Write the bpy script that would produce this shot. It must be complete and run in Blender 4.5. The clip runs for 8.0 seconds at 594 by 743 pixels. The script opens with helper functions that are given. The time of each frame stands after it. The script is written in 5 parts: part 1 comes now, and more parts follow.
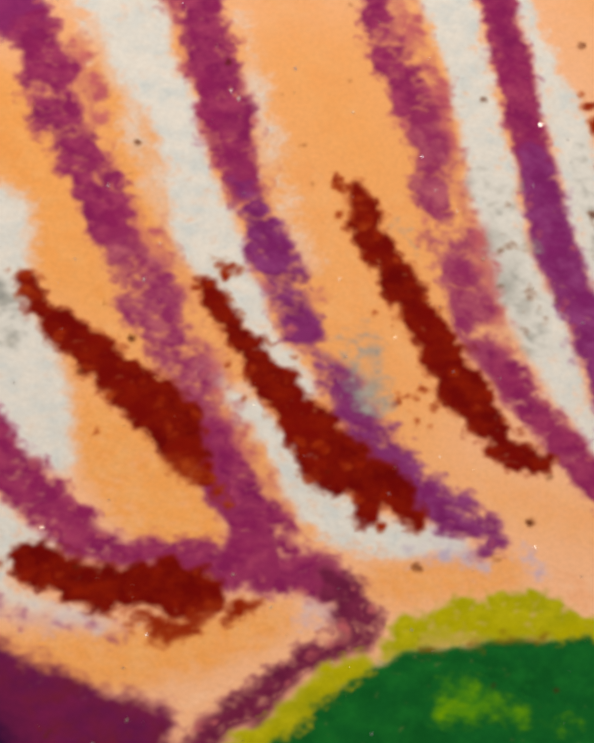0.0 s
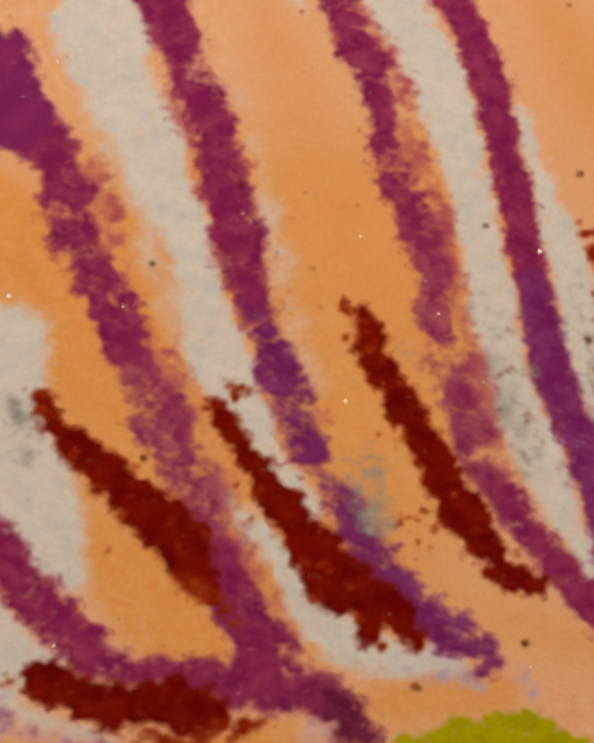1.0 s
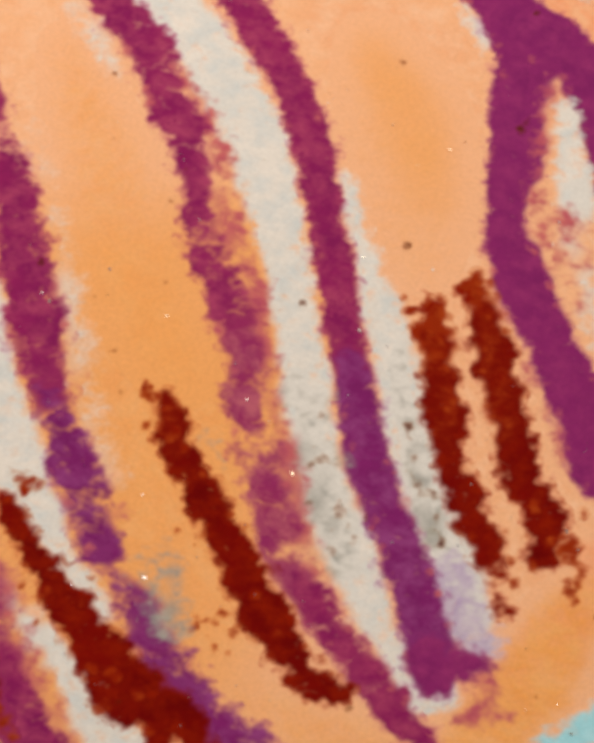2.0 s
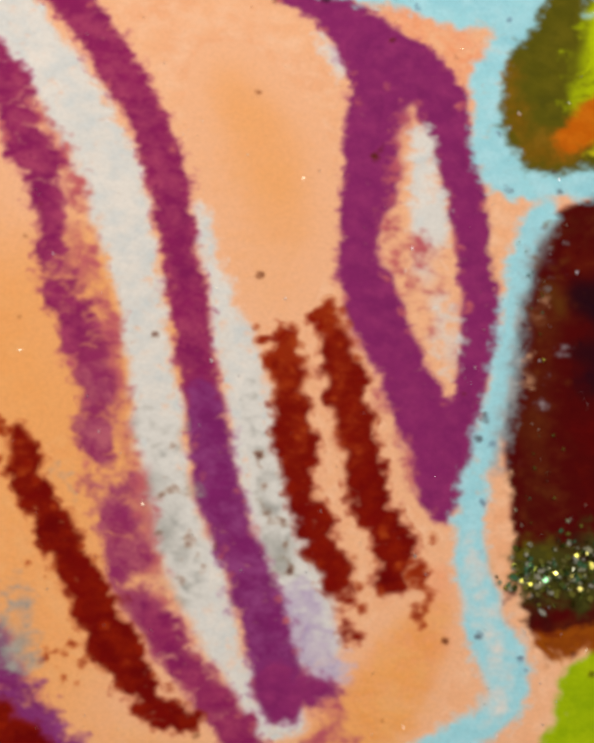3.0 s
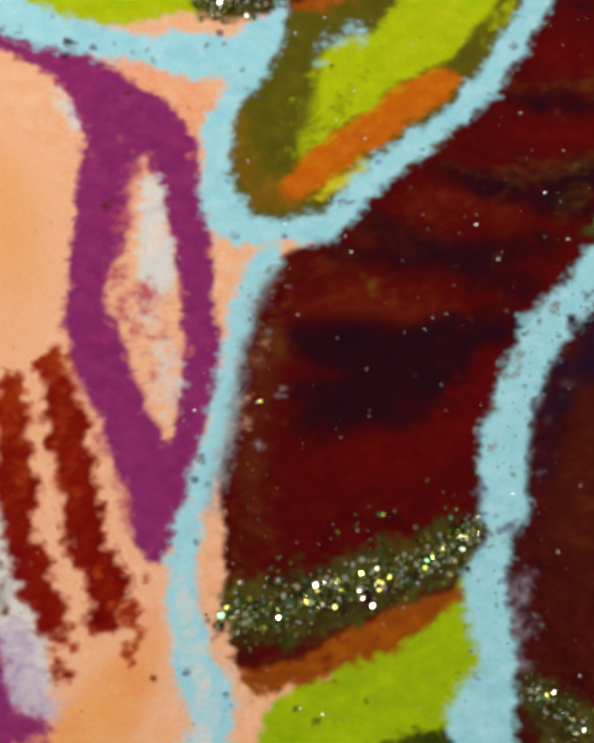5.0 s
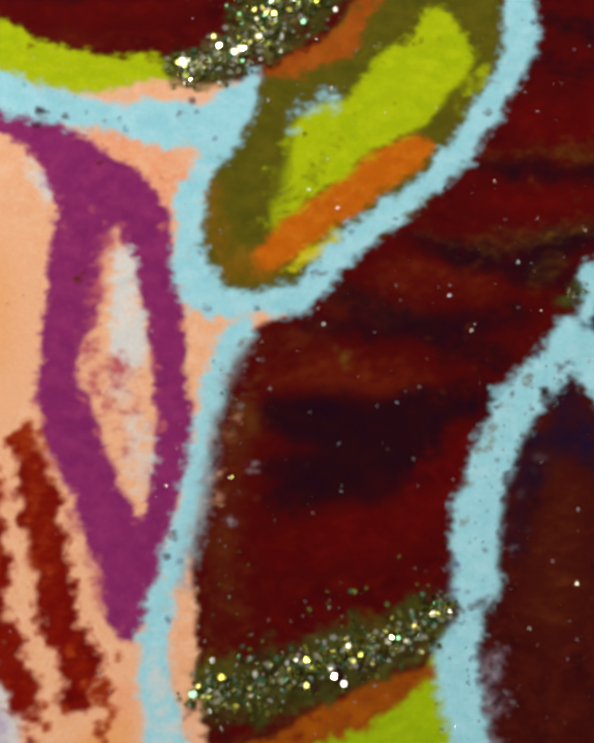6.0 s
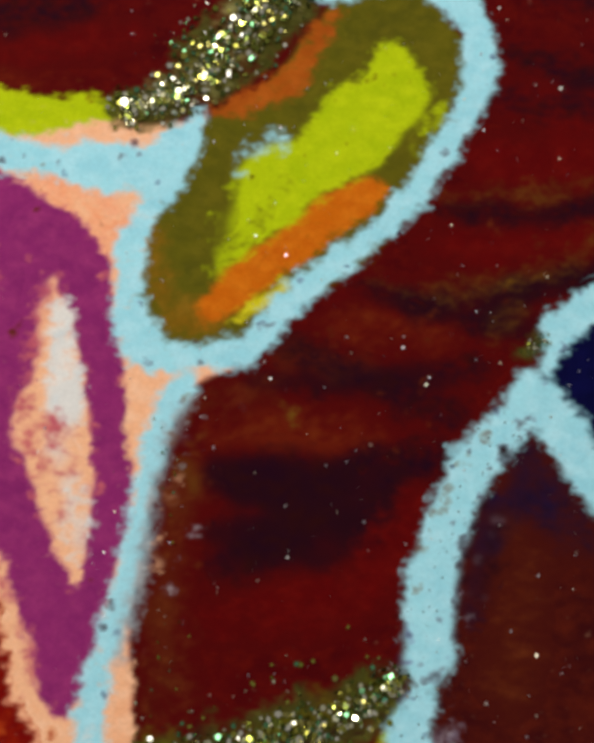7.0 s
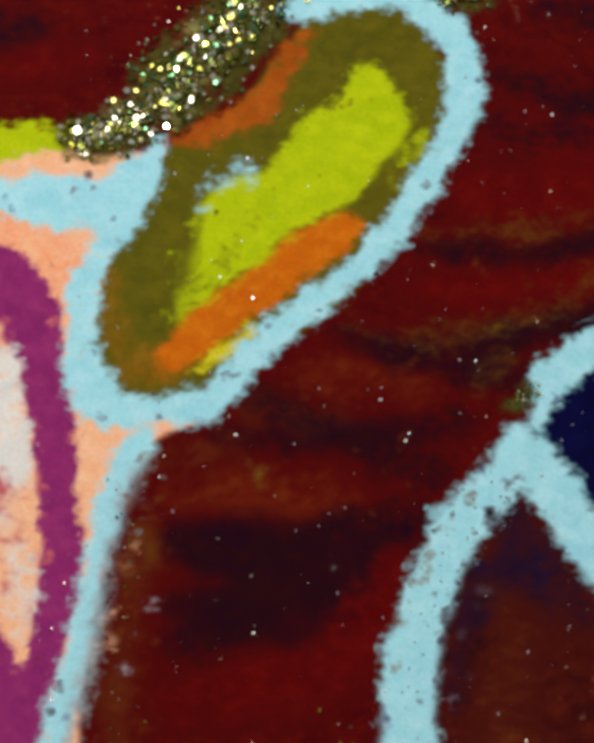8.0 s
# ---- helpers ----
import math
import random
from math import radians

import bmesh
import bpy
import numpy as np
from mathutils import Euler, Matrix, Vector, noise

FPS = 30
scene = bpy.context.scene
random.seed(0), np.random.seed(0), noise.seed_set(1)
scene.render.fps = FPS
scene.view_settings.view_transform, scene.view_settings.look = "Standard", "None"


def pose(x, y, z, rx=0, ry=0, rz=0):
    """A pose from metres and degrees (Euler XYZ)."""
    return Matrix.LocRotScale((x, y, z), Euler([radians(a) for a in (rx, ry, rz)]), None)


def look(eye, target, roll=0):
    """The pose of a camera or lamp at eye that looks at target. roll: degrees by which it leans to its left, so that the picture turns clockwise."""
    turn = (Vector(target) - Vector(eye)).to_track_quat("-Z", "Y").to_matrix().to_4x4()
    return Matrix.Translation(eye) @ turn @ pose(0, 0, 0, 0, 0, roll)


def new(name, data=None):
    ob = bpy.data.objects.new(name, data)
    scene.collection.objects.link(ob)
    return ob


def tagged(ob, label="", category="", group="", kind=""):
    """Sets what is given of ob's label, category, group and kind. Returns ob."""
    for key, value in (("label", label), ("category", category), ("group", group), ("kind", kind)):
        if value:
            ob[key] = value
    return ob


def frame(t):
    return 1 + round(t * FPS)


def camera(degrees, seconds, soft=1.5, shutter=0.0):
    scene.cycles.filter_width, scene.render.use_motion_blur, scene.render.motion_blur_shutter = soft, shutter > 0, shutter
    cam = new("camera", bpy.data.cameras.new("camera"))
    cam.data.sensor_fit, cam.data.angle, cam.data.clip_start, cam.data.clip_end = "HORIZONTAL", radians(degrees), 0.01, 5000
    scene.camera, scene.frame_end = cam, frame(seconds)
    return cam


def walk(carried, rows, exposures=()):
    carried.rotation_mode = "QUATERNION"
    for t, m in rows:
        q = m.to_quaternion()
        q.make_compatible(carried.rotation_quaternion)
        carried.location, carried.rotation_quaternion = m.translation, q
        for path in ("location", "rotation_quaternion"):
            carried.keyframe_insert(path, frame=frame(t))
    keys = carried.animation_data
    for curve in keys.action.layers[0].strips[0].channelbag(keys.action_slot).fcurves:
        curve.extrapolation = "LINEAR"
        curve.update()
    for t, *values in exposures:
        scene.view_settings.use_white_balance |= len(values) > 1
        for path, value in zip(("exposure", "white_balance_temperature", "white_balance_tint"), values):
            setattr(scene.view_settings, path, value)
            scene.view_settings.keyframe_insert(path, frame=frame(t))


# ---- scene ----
cam = camera(55, 8.0, soft=5.6)
PATH = [
    (0, -48.61, -22.40, 56.09, 6.87, -1.78, 0.95),
    (0.2, -54.77, -21.25, 57.09, 6.89, -2.24, 1.14),
    (0.3, -57.61, -20.67, 57.76, 6.88, -2.43, 1.27),
    (0.5, -61.48, -19.79, 58.50, 7.07, -2.65, 1.52),
    (0.7, -58.85, -17.40, 58.86, 7.06, -2.60, 1.86),
    (1, -50.44, -10.91, 59.56, 7.32, -2.58, 1.82),
    (1.2, -46.52, -7.85, 59.80, 7.22, -2.23, 1.93),
    (1.5, -38.80, -4.32, 59.33, 6.91, -1.64, 1.98),
    (1.7, -35.03, -2.85, 58.72, 7.16, -1.74, 1.87),
    (2, -29.57, -0.65, 57.90, 7.12, -1.78, 1.84),
    (2.2, -25.81, 0.79, 57.48, 7.07, -1.64, 1.81),
    (3.3, -6.57, 2.88, 60.17, 6.99, -1.37, 0.23),
    (3.4, -3.20, 1.35, 60.25, 7.19, -1.16, 0.08),
    (3.5, -0.00, 0.00, 60.22, 7.22, -0.77, 0.00),
    (3.7, 4.11, -2.26, 59.43, 7.79, -0.37, 0.14),
    (4, 10.45, 1.42, 60.93, 7.38, -0.19, -0.09),
    (4.2, 14.14, 4.27, 62.59, 7.05, -0.28, -0.10),
    (4.5, 16.21, 5.37, 62.23, 7.43, -0.44, -0.27),
    (5.8, 18.36, 13.51, 63.53, 7.22, -0.45, -0.34),
    (6, 20.19, 15.62, 63.62, 6.95, -0.26, -0.52),
    (6.2, 20.97, 16.66, 63.18, 7.03, -0.17, -0.62),
    (6.5, 21.69, 17.91, 62.74, 7.06, -0.13, -0.62),
    (6.7, 23.13, 18.94, 61.63, 7.00, -0.00, -0.67),
    (7, 26.61, 21.95, 61.16, 7.03, 0.20, -0.74),
    (7.2, 28.39, 23.73, 60.36, 7.07, 0.30, -0.86),
    (7.5, 29.07, 26.03, 58.77, 7.02, 0.34, -0.86),
    (7.7, 29.72, 26.76, 58.04, 7.11, 0.29, -0.91),
    (8, 29.71, 28.02, 56.65, 6.94, 0.04, -0.97)]
walk(cam, [(t, pose(x / 1000, y / 1000, z / 1000, rx, ry, rz)) for t, x, y, z, rx, ry, rz in PATH],
     exposures=[(0.0, 0.0, 6960, 13), (0.5, -0.33, 7750, 19), (1.0, -0.49, 8250, 20), (1.5, -0.2, 7450, 17), (2.2, -0.1, 7200, 16),
                (3.3, -0.06, 6650, 13), (4.5, -0.07, 6600, 13), (6.0, -0.11, 6500, 12), (8.0, -0.04, 6480, 13)])

# ---- light: a dim warm room, an added soft fill with no seen source and a small bright lamp overhead ----
room = bpy.data.worlds.new("room_light")
scene.world = room
room.use_nodes = True
room.node_tree.nodes["Background"].inputs["Color"].default_value = (1.0, 0.97, 0.93, 1)
room.node_tree.nodes["Background"].inputs["Strength"].default_value = 0.26


def lamp(name, eye, target, size, watts, colour):
    data = bpy.data.lights.new(name, "AREA")
    data.shape, data.size, data.energy, data.color = "DISK", size, watts, colour
    ob = new(name, data)
    ob.matrix_world = look(eye, target)
    return ob


# No window is modelled: this near disc is added to brighten the upper left.
lamp("upper_left_fill", (-0.16, 0.26, 0.25), (0, 0, 0), 0.22, 0.86, (1.0, 0.98, 0.95))
lamp("lamp_light", (0.35, 0.55, 0.9), (0, 0.02, 0), 0.13, 5.0, (1.0, 0.95, 0.86))


# ---- paints ----
def linear(r, g, b):
    return tuple((c / 255 / 12.92) if c < 11 else ((c / 255 + 0.055) / 1.055) ** 2.4 for c in (r, g, b))


def nodes_of(mat):
    mat.use_nodes = True
    tree = mat.node_tree
    return tree, tree.nodes["Principled BSDF"]


def add(tree, kind, **values):
    node = tree.nodes.new(kind)
    for key, value in values.items():
        node.inputs[key].default_value = value
    return node


def math_node(tree, op, a, b=0.0):
    node = tree.nodes.new("ShaderNodeMath")
    node.operation = op
    for i, v in enumerate((a, b)):
        if isinstance(v, (int, float)):
            node.inputs[i].default_value = v
        else:
            tree.links.new(v, node.inputs[i])
    return node.outputs[0]


def mix_colour(tree, factor, a, b, mode="MIX"):
    node = tree.nodes.new("ShaderNodeMix")
    node.data_type, node.blend_type = "RGBA", mode
    for socket, v in ((node.inputs[0], factor), (node.inputs[6], a), (node.inputs[7], b)):
        if isinstance(v, float):
            socket.default_value = v
        elif isinstance(v, tuple):
            socket.default_value = (*v, 1)
        else:
            tree.links.new(v, socket)
    return node.outputs[2]


FILM = 0.5  # how far dark pigment tints rather than hides


def pastel(name, first, second, third=None, rough=0.9, clear=False):
    """Chalky paint: two or three pigments mingled, a grain that follows the paper's tooth, rubbed into the paint beneath where the cover is thin."""
    mat = bpy.data.materials.new(name + "_pastel")
    tree, shader = nodes_of(mat)
    place = tree.nodes.new("ShaderNodeTexCoord").outputs["Object"]
    stretch = tree.nodes.new("ShaderNodeMapping")
    stretch.inputs["Scale"].default_value = (0.75, 1.0, 1.0)
    stretch.inputs["Rotation"].default_value = (0, 0, 0.35)
    tree.links.new(place, stretch.inputs["Vector"])

    def cloud(scale, detail=3.0):
        node = add(tree, "ShaderNodeTexNoise", Scale=scale, Detail=detail, Roughness=0.6)
        tree.links.new(stretch.outputs[0], node.inputs["Vector"])
        return node.outputs["Fac"]

    broad, clumps, middle, fine = cloud(170), cloud(480), cloud(950, 1.2), cloud(3200, 2.0)

    def spread(value, low, high):
        node = add(tree, "ShaderNodeMapRange", **{"From Min": low, "From Max": high})
        tree.links.new(value, node.inputs["Value"])
        return node.outputs["Result"]

    base = mix_colour(tree, spread(broad, 0.35, 0.65), linear(*first), linear(*second))
    base = mix_colour(tree, spread(clumps, 0.42, 0.68), base, linear(*(third or second)))
    cover = tree.nodes.new("ShaderNodeAttribute")
    cover.attribute_name = "cover"
    under = tree.nodes.new("ShaderNodeAttribute")
    under.attribute_name = "under"
    grain = tree.nodes.new("ShaderNodeAttribute")
    grain.attribute_name = "grain"
    tooth = math_node(tree, "ADD", math_node(tree, "MULTIPLY", middle, 0.9), math_node(tree, "MULTIPLY", fine, 0.1))
    shown = math_node(tree, "ADD", cover.outputs["Fac"], math_node(tree, "MULTIPLY", math_node(tree, "SUBTRACT", tooth, 0.5), grain.outputs["Fac"]))
    share = add(tree, "ShaderNodeMapRange", **{"From Min": 0.02, "From Max": 0.98})
    share.interpolation_type = "SMOOTHSTEP"
    tree.links.new(shown, share.inputs["Value"])
    rubbed = mix_colour(tree, share.outputs["Result"], under.outputs["Color"], base)
    if clear:  # a thin film of dark pigment tints what lies beneath it
        ends = []
        for colour in (under.outputs["Color"], base):
            split = tree.nodes.new("ShaderNodeSeparateColor")
            tree.links.new(colour, split.inputs[0])
            ends.append(split.outputs)
        film = tree.nodes.new("ShaderNodeCombineColor")
        rest = math_node(tree, "SUBTRACT", 1.0, share.outputs["Result"])
        for i in range(3):
            tree.links.new(math_node(tree, "MULTIPLY", math_node(tree, "POWER", ends[0][i], rest), math_node(tree, "POWER", ends[1][i], share.outputs["Result"])), film.inputs[i])
        rubbed = mix_colour(tree, FILM, rubbed, film.outputs[0])
    base = rubbed
    value = math_node(tree, "ADD", math_node(tree, "MULTIPLY", fine, 0.30), 0.85)
    tint = tree.nodes.new("ShaderNodeCombineColor")
    for i in range(3):
        tree.links.new(value, tint.inputs[i])
    base = mix_colour(tree, 1.0, base, tint.outputs[0], "MULTIPLY")
    tree.links.new(base, shader.inputs["Base Color"])
    shader.inputs["Roughness"].default_value = rough
    shader.inputs["Specular IOR Level"].default_value = 0.02

    bump = add(tree, "ShaderNodeBump", Strength=0.25, Distance=0.0001)
    tree.links.new(tooth, bump.inputs["Height"])
    tree.links.new(bump.outputs[0], shader.inputs["Normal"])
    return mat


PIGMENTS = {}


def pigment(name, first, second, third):
    PIGMENTS[name] = (first, second, third)


pigment("peach_paint", (243, 184, 140), (240, 175, 131), (245, 193, 155))
pigment("apricot", (242, 167, 94), (238, 159, 87), (240, 174, 108))
pigment("coral", (243, 164, 118), (240, 152, 108), (243, 176, 138))
pigment("white", (229, 224, 216), (222, 219, 212), (208, 213, 212))
pigment("lilac", (190, 176, 200), (204, 192, 204), (180, 160, 192))
pigment("blue_grey", (150, 164, 170), (132, 146, 152), (168, 172, 172))
pigment("lichen", (118, 112, 62), (94, 92, 46), (140, 134, 84))
pigment("lilac_grey", (150, 138, 150), (120, 110, 130), (170, 160, 165))
pigment("grey", (150, 152, 148), (130, 134, 132), (170, 168, 158))
pigment("plum", (140, 41, 104), (128, 37, 98), (150, 50, 108))
pigment("magenta", (146, 36, 92), (132, 32, 88), (168, 64, 102))
pigment("magenta_thin", (148, 46, 100), (152, 50, 94), (184, 94, 112))
pigment("violet", (132, 38, 106), (122, 35, 99), (148, 66, 126))
pigment("rose", (198, 98, 104), (204, 110, 108), (184, 84, 102))
pigment("plum_brown", (116, 34, 68), (104, 30, 64), (128, 44, 76))
pigment("plum_dark", (124, 32, 78), (94, 24, 74), (116, 32, 62))
pigment("aubergine", (46, 14, 60), (36, 14, 48), (62, 18, 66))
pigment("rust", (124, 14, 8), (106, 9, 8), (138, 28, 8))
pigment("rust_thin", (150, 40, 10), (134, 20, 8), (168, 64, 24))
pigment("green", (10, 96, 40), (8, 84, 32), (16, 106, 40))
pigment("leaf_light", (92, 150, 14), (70, 136, 24), (110, 158, 10))
pigment("olive_yellow", (176, 168, 12), (156, 156, 20), (184, 176, 24))
pigment("maroon", (82, 8, 9), (66, 6, 10), (90, 13, 9))
pigment("maroon_brown", (70, 17, 12), (56, 12, 14), (82, 24, 14))
pigment("maroon_red", (94, 8, 8), (83, 6, 8), (100, 13, 10))
pigment("red_brown", (100, 28, 10), (92, 16, 10), (106, 38, 14))
pigment("umber", (90, 34, 13), (78, 25, 12), (102, 46, 19))
pigment("ochre_thin", (100, 66, 18), (88, 56, 16), (112, 80, 22))
pigment("blackish", (38, 10, 20), (32, 8, 24), (44, 12, 14))
pigment("navy", (30, 16, 50), (36, 18, 44), (26, 14, 40))
pigment("deep_navy", (10, 10, 54), (8, 8, 44), (12, 12, 60))
pigment("lime", (174, 192, 12), (162, 184, 10), (184, 200, 16))
pigment("lime_deep", (156, 184, 11), (142, 172, 12), (168, 192, 16))
pigment("dark_green", (60, 66, 12), (48, 58, 14), (70, 76, 14))
pigment("burnt_orange", (150, 74, 14), (136, 62, 14), (162, 84, 12))
pigment("olive_dark", (66, 64, 21), (50, 51, 19), (84, 80, 32))
pigment("olive", (92, 87, 16), (80, 77, 18), (101, 93, 20))
pigment("ochre_brown", (128, 92, 18), (118, 84, 16), (134, 98, 24))
pigment("orange", (201, 104, 13), (190, 92, 13), (207, 114, 21))
pigment("orange_deep", (164, 81, 18), (150, 71, 18), (172, 88, 24))
pigment("yellow", (206, 196, 20), (196, 186, 24), (210, 200, 40))
pigment("pale_blue", (158, 220, 231), (148, 211, 225), (172, 225, 236))
MEANS = {name: 0.35 * np.array(linear(*c[0])) + 0.35 * np.array(linear(*c[1])) + 0.3 * np.array(linear(*c[2])) for name, c in PIGMENTS.items()}
CLEAR = {name for name, c in MEANS.items() if c.mean() < 0.2}
PAINTS = {name: pastel(name, *colours, clear=name in CLEAR) for name, colours in PIGMENTS.items()}


def plain(name, colour, rough, metal=0.0, vary=0.25, scale=400):
    mat = bpy.data.materials.new(name)
    tree, shader = nodes_of(mat)
    place = tree.nodes.new("ShaderNodeTexCoord").outputs["Object"]
    cloud = add(tree, "ShaderNodeTexNoise", Scale=scale, Detail=4.0)
    tree.links.new(place, cloud.inputs["Vector"])
    dark = tuple(c * (1 - vary) for c in colour)
    tree.links.new(mix_colour(tree, cloud.outputs["Fac"], colour, dark), shader.inputs["Base Color"])
    shader.inputs["Roughness"].default_value, shader.inputs["Metallic"].default_value = rough, metal
    return mat


def foil(name, colours, rough):
    """Metallic film, each flake of its own tint."""
    mat = bpy.data.materials.new(name)
    tree, shader = nodes_of(mat)
    info = tree.nodes.new("ShaderNodeObjectInfo").outputs["Random"]
    island = tree.nodes.new("ShaderNodeNewGeometry").outputs["Random Per Island"]
    pick = math_node(tree, "FRACT", math_node(tree, "ADD", info, island))
    ramp = tree.nodes.new("ShaderNodeValToRGB")
    ramp.color_ramp.interpolation = "CONSTANT"
    while len(ramp.color_ramp.elements) < len(colours):
        ramp.color_ramp.elements.new(0.5)
    for i, c in enumerate(colours):
        ramp.color_ramp.elements[i].position, ramp.color_ramp.elements[i].color = i / len(colours), (*c, 1)
    tree.links.new(pick, ramp.inputs[0])
    tree.links.new(ramp.outputs[0], shader.inputs["Base Color"])
    shader.inputs["Metallic"].default_value, shader.inputs["Roughness"].default_value = 1.0, rough
    return mat


FOIL = foil("glitter_foil", [(0.42, 0.40, 0.07), (0.22, 0.25, 0.04), (0.88, 0.86, 0.70), (0.12, 0.15, 0.03), (0.40, 0.36, 0.10), (0.14, 0.36, 0.17), (0.8, 0.78, 0.52)], 0.13)
MICA = foil("mica_speck", [(0.8, 0.78, 0.74), (0.75, 0.65, 0.5), (0.7, 0.7, 0.75)], 0.34)
PAPER = plain("paper_white", (0.78, 0.76, 0.72), 0.85, 0, 0.06, 900)
SOOT = plain("dark_pigment", (0.07, 0.05, 0.045), 0.8, 0, 0.4, 900)
WOOD = plain("table_wood", (0.30, 0.19, 0.11), 0.5, 0, 0.35, 30)
MM = 0.001


# ---- making marks ----
def value_noise(x, y, seed):
    """Smooth noise from 0 to 1 on a lattice of unit step."""
    xi, yi = np.floor(x).astype(np.int64), np.floor(y).astype(np.int64)
    fx, fy = x - xi, y - yi
    fx, fy = fx * fx * (3 - 2 * fx), fy * fy * (3 - 2 * fy)

    def corner(i, j):
        h = (i * 374761393 + j * 668265263 + seed * 1442695041) & 0xFFFFFFFF
        h = ((h ^ (h >> 13)) * 1274126177) & 0xFFFFFFFF
        return ((h ^ (h >> 16)) & 0xFFFF) / 65535.0

    low = corner(xi, yi) * (1 - fx) + corner(xi + 1, yi) * fx
    high = corner(xi, yi + 1) * (1 - fx) + corner(xi + 1, yi + 1) * fx
    return low * (1 - fy) + high * fy


def smooth(v):
    v = np.clip(v, 0, 1)
    return v * v * (3 - 2 * v)


def spline(points, closed=False, step=0.6):
    """A Catmull-Rom curve through a few points, sampled evenly."""
    p = np.array(points, float)
    n = len(p)
    out = []
    for i in range(n if closed else n - 1):
        if closed:
            a, b, c, d = p[i - 1], p[i], p[(i + 1) % n], p[(i + 2) % n]
        else:
            a, b, c, d = p[max(i - 1, 0)], p[i], p[i + 1], p[min(i + 2, n - 1)]
        count = max(2, int(np.hypot(*(c - b)[:2]) / step))
        u = np.arange(count)[:, None] / count
        out.append(0.5 * (2 * b + (c - a) * u + (2 * a - 5 * b + 4 * c - d) * u ** 2 + (3 * b - a - 3 * c + d) * u ** 3))
    if not closed:
        out.append(p[-1:])
    return np.concatenate(out)


def near_line(line, x, y):
    """Distance to a line of varying width, negative inside."""
    out = np.full(len(x), 99.0)
    for k in range(0, len(line), 40):
        s = line[k:k + 40]
        d = np.hypot(x[:, None] - s[None, :, 0], y[:, None] - s[None, :, 1]) - s[None, :, 2] / 2
        out = np.minimum(out, d.min(1))
    return out


def near_loop(line, x, y):
    """Distance to a closed outline, negative inside."""
    out = np.full(len(x), 99.0)
    inside = np.zeros(len(x), bool)
    nxt = np.roll(line, -1, 0)
    for k in range(0, len(line), 40):
        s, e = line[k:k + 40], nxt[k:k + 40]
        out = np.minimum(out, np.hypot(x[:, None] - s[None, :, 0], y[:, None] - s[None, :, 1]).min(1))
        cross = (s[None, :, 1] > y[:, None]) != (e[None, :, 1] > y[:, None])
        at = s[None, :, 0] + (y[:, None] - s[None, :, 1]) * (e[:, 0] - s[:, 0])[None] / np.where(e[:, 1] == s[:, 1], 1e-9, e[:, 1] - s[:, 1])[None]
        inside ^= ((cross & (x[:, None] < at)).sum(1) % 2).astype(bool)
    return np.where(inside, -out, out)


def soften(grid, sigma):
    """Gaussian blur, as dust smears over a rim."""
    reach = max(1, int(2.5 * sigma))
    taps = np.exp(-0.5 * (np.arange(-reach, reach + 1) / sigma) ** 2)
    taps /= taps.sum()
    for axis in (0, 1):
        pad = [(reach, reach) if k == axis else (0, 0) for k in (0, 1)]
        wide = np.pad(grid, pad, mode="edge")
        n = grid.shape[axis]
        grid = sum(w * (wide[k:k + n] if axis == 0 else wide[:, k:k + n]) for k, w in enumerate(taps))
    return grid


LABELS = {
    "purple_stroke": "ragged purple pastel stroke", "brown_stroke": "dark rust-brown pastel stroke", "rust_smear": "thin rust-orange pastel smear", "ochre_stroke": "ochre-brown pastel stroke", "brown_smear": "thin brown pastel smear", "white_streak": "soft off-white pastel streak", "white_highlight": "soft off-white pastel highlight",
    "white_patch": "soft off-white pastel patch", "blue_vein": "pale blue pastel outline", "lime_patch": "bright lime-green pastel patch",
    "lime_band": "bright lime-green pastel band", "orange_stroke": "rubbed orange pastel stroke", "glitter_ground": "dark olive ground under glitter",
    "wing_cell": "dark maroon pastel ground", "navy_cell": "deep navy pastel ground", "lobe_ground": "olive-green pastel ground",
    "leaf_ground": "deep green pastel ground", "yellow_rim": "olive-yellow pastel rim", "dark_streak": "blackish pastel streak",
    "brown_streak": "reddish-brown pastel streak", "lilac_smear": "thin lilac pastel smear", "pink_smear": "thin rose-pink pastel smear",
    "orange_patch": "rubbed apricot pastel patch", "grey_smudge": "faint grey smudge", "dark_purple_edge": "dark plum pastel edge",
    "dark_purple_corner": "dark aubergine pastel ground", "navy_patch": "dark aubergine pastel patch", "peach_sliver": "narrow strip of peach pastel", "blue_dust": "pale blue dust thinning over the dark ground",
    "navy_streak": "dark navy pastel streak"}
marks = 0
STEP = 0.3  # millimetres between points of every mark
CANVAS = np.tile(MEANS["peach_paint"], (740, 1010, 1))  # the pigment that lies on the sheet so far
HEIGHT = np.zeros((740, 1010))  # and how thick it lies, in millimetres
CANVAS_X, CANVAS_Y = -500, -370  # its first column and row, in steps


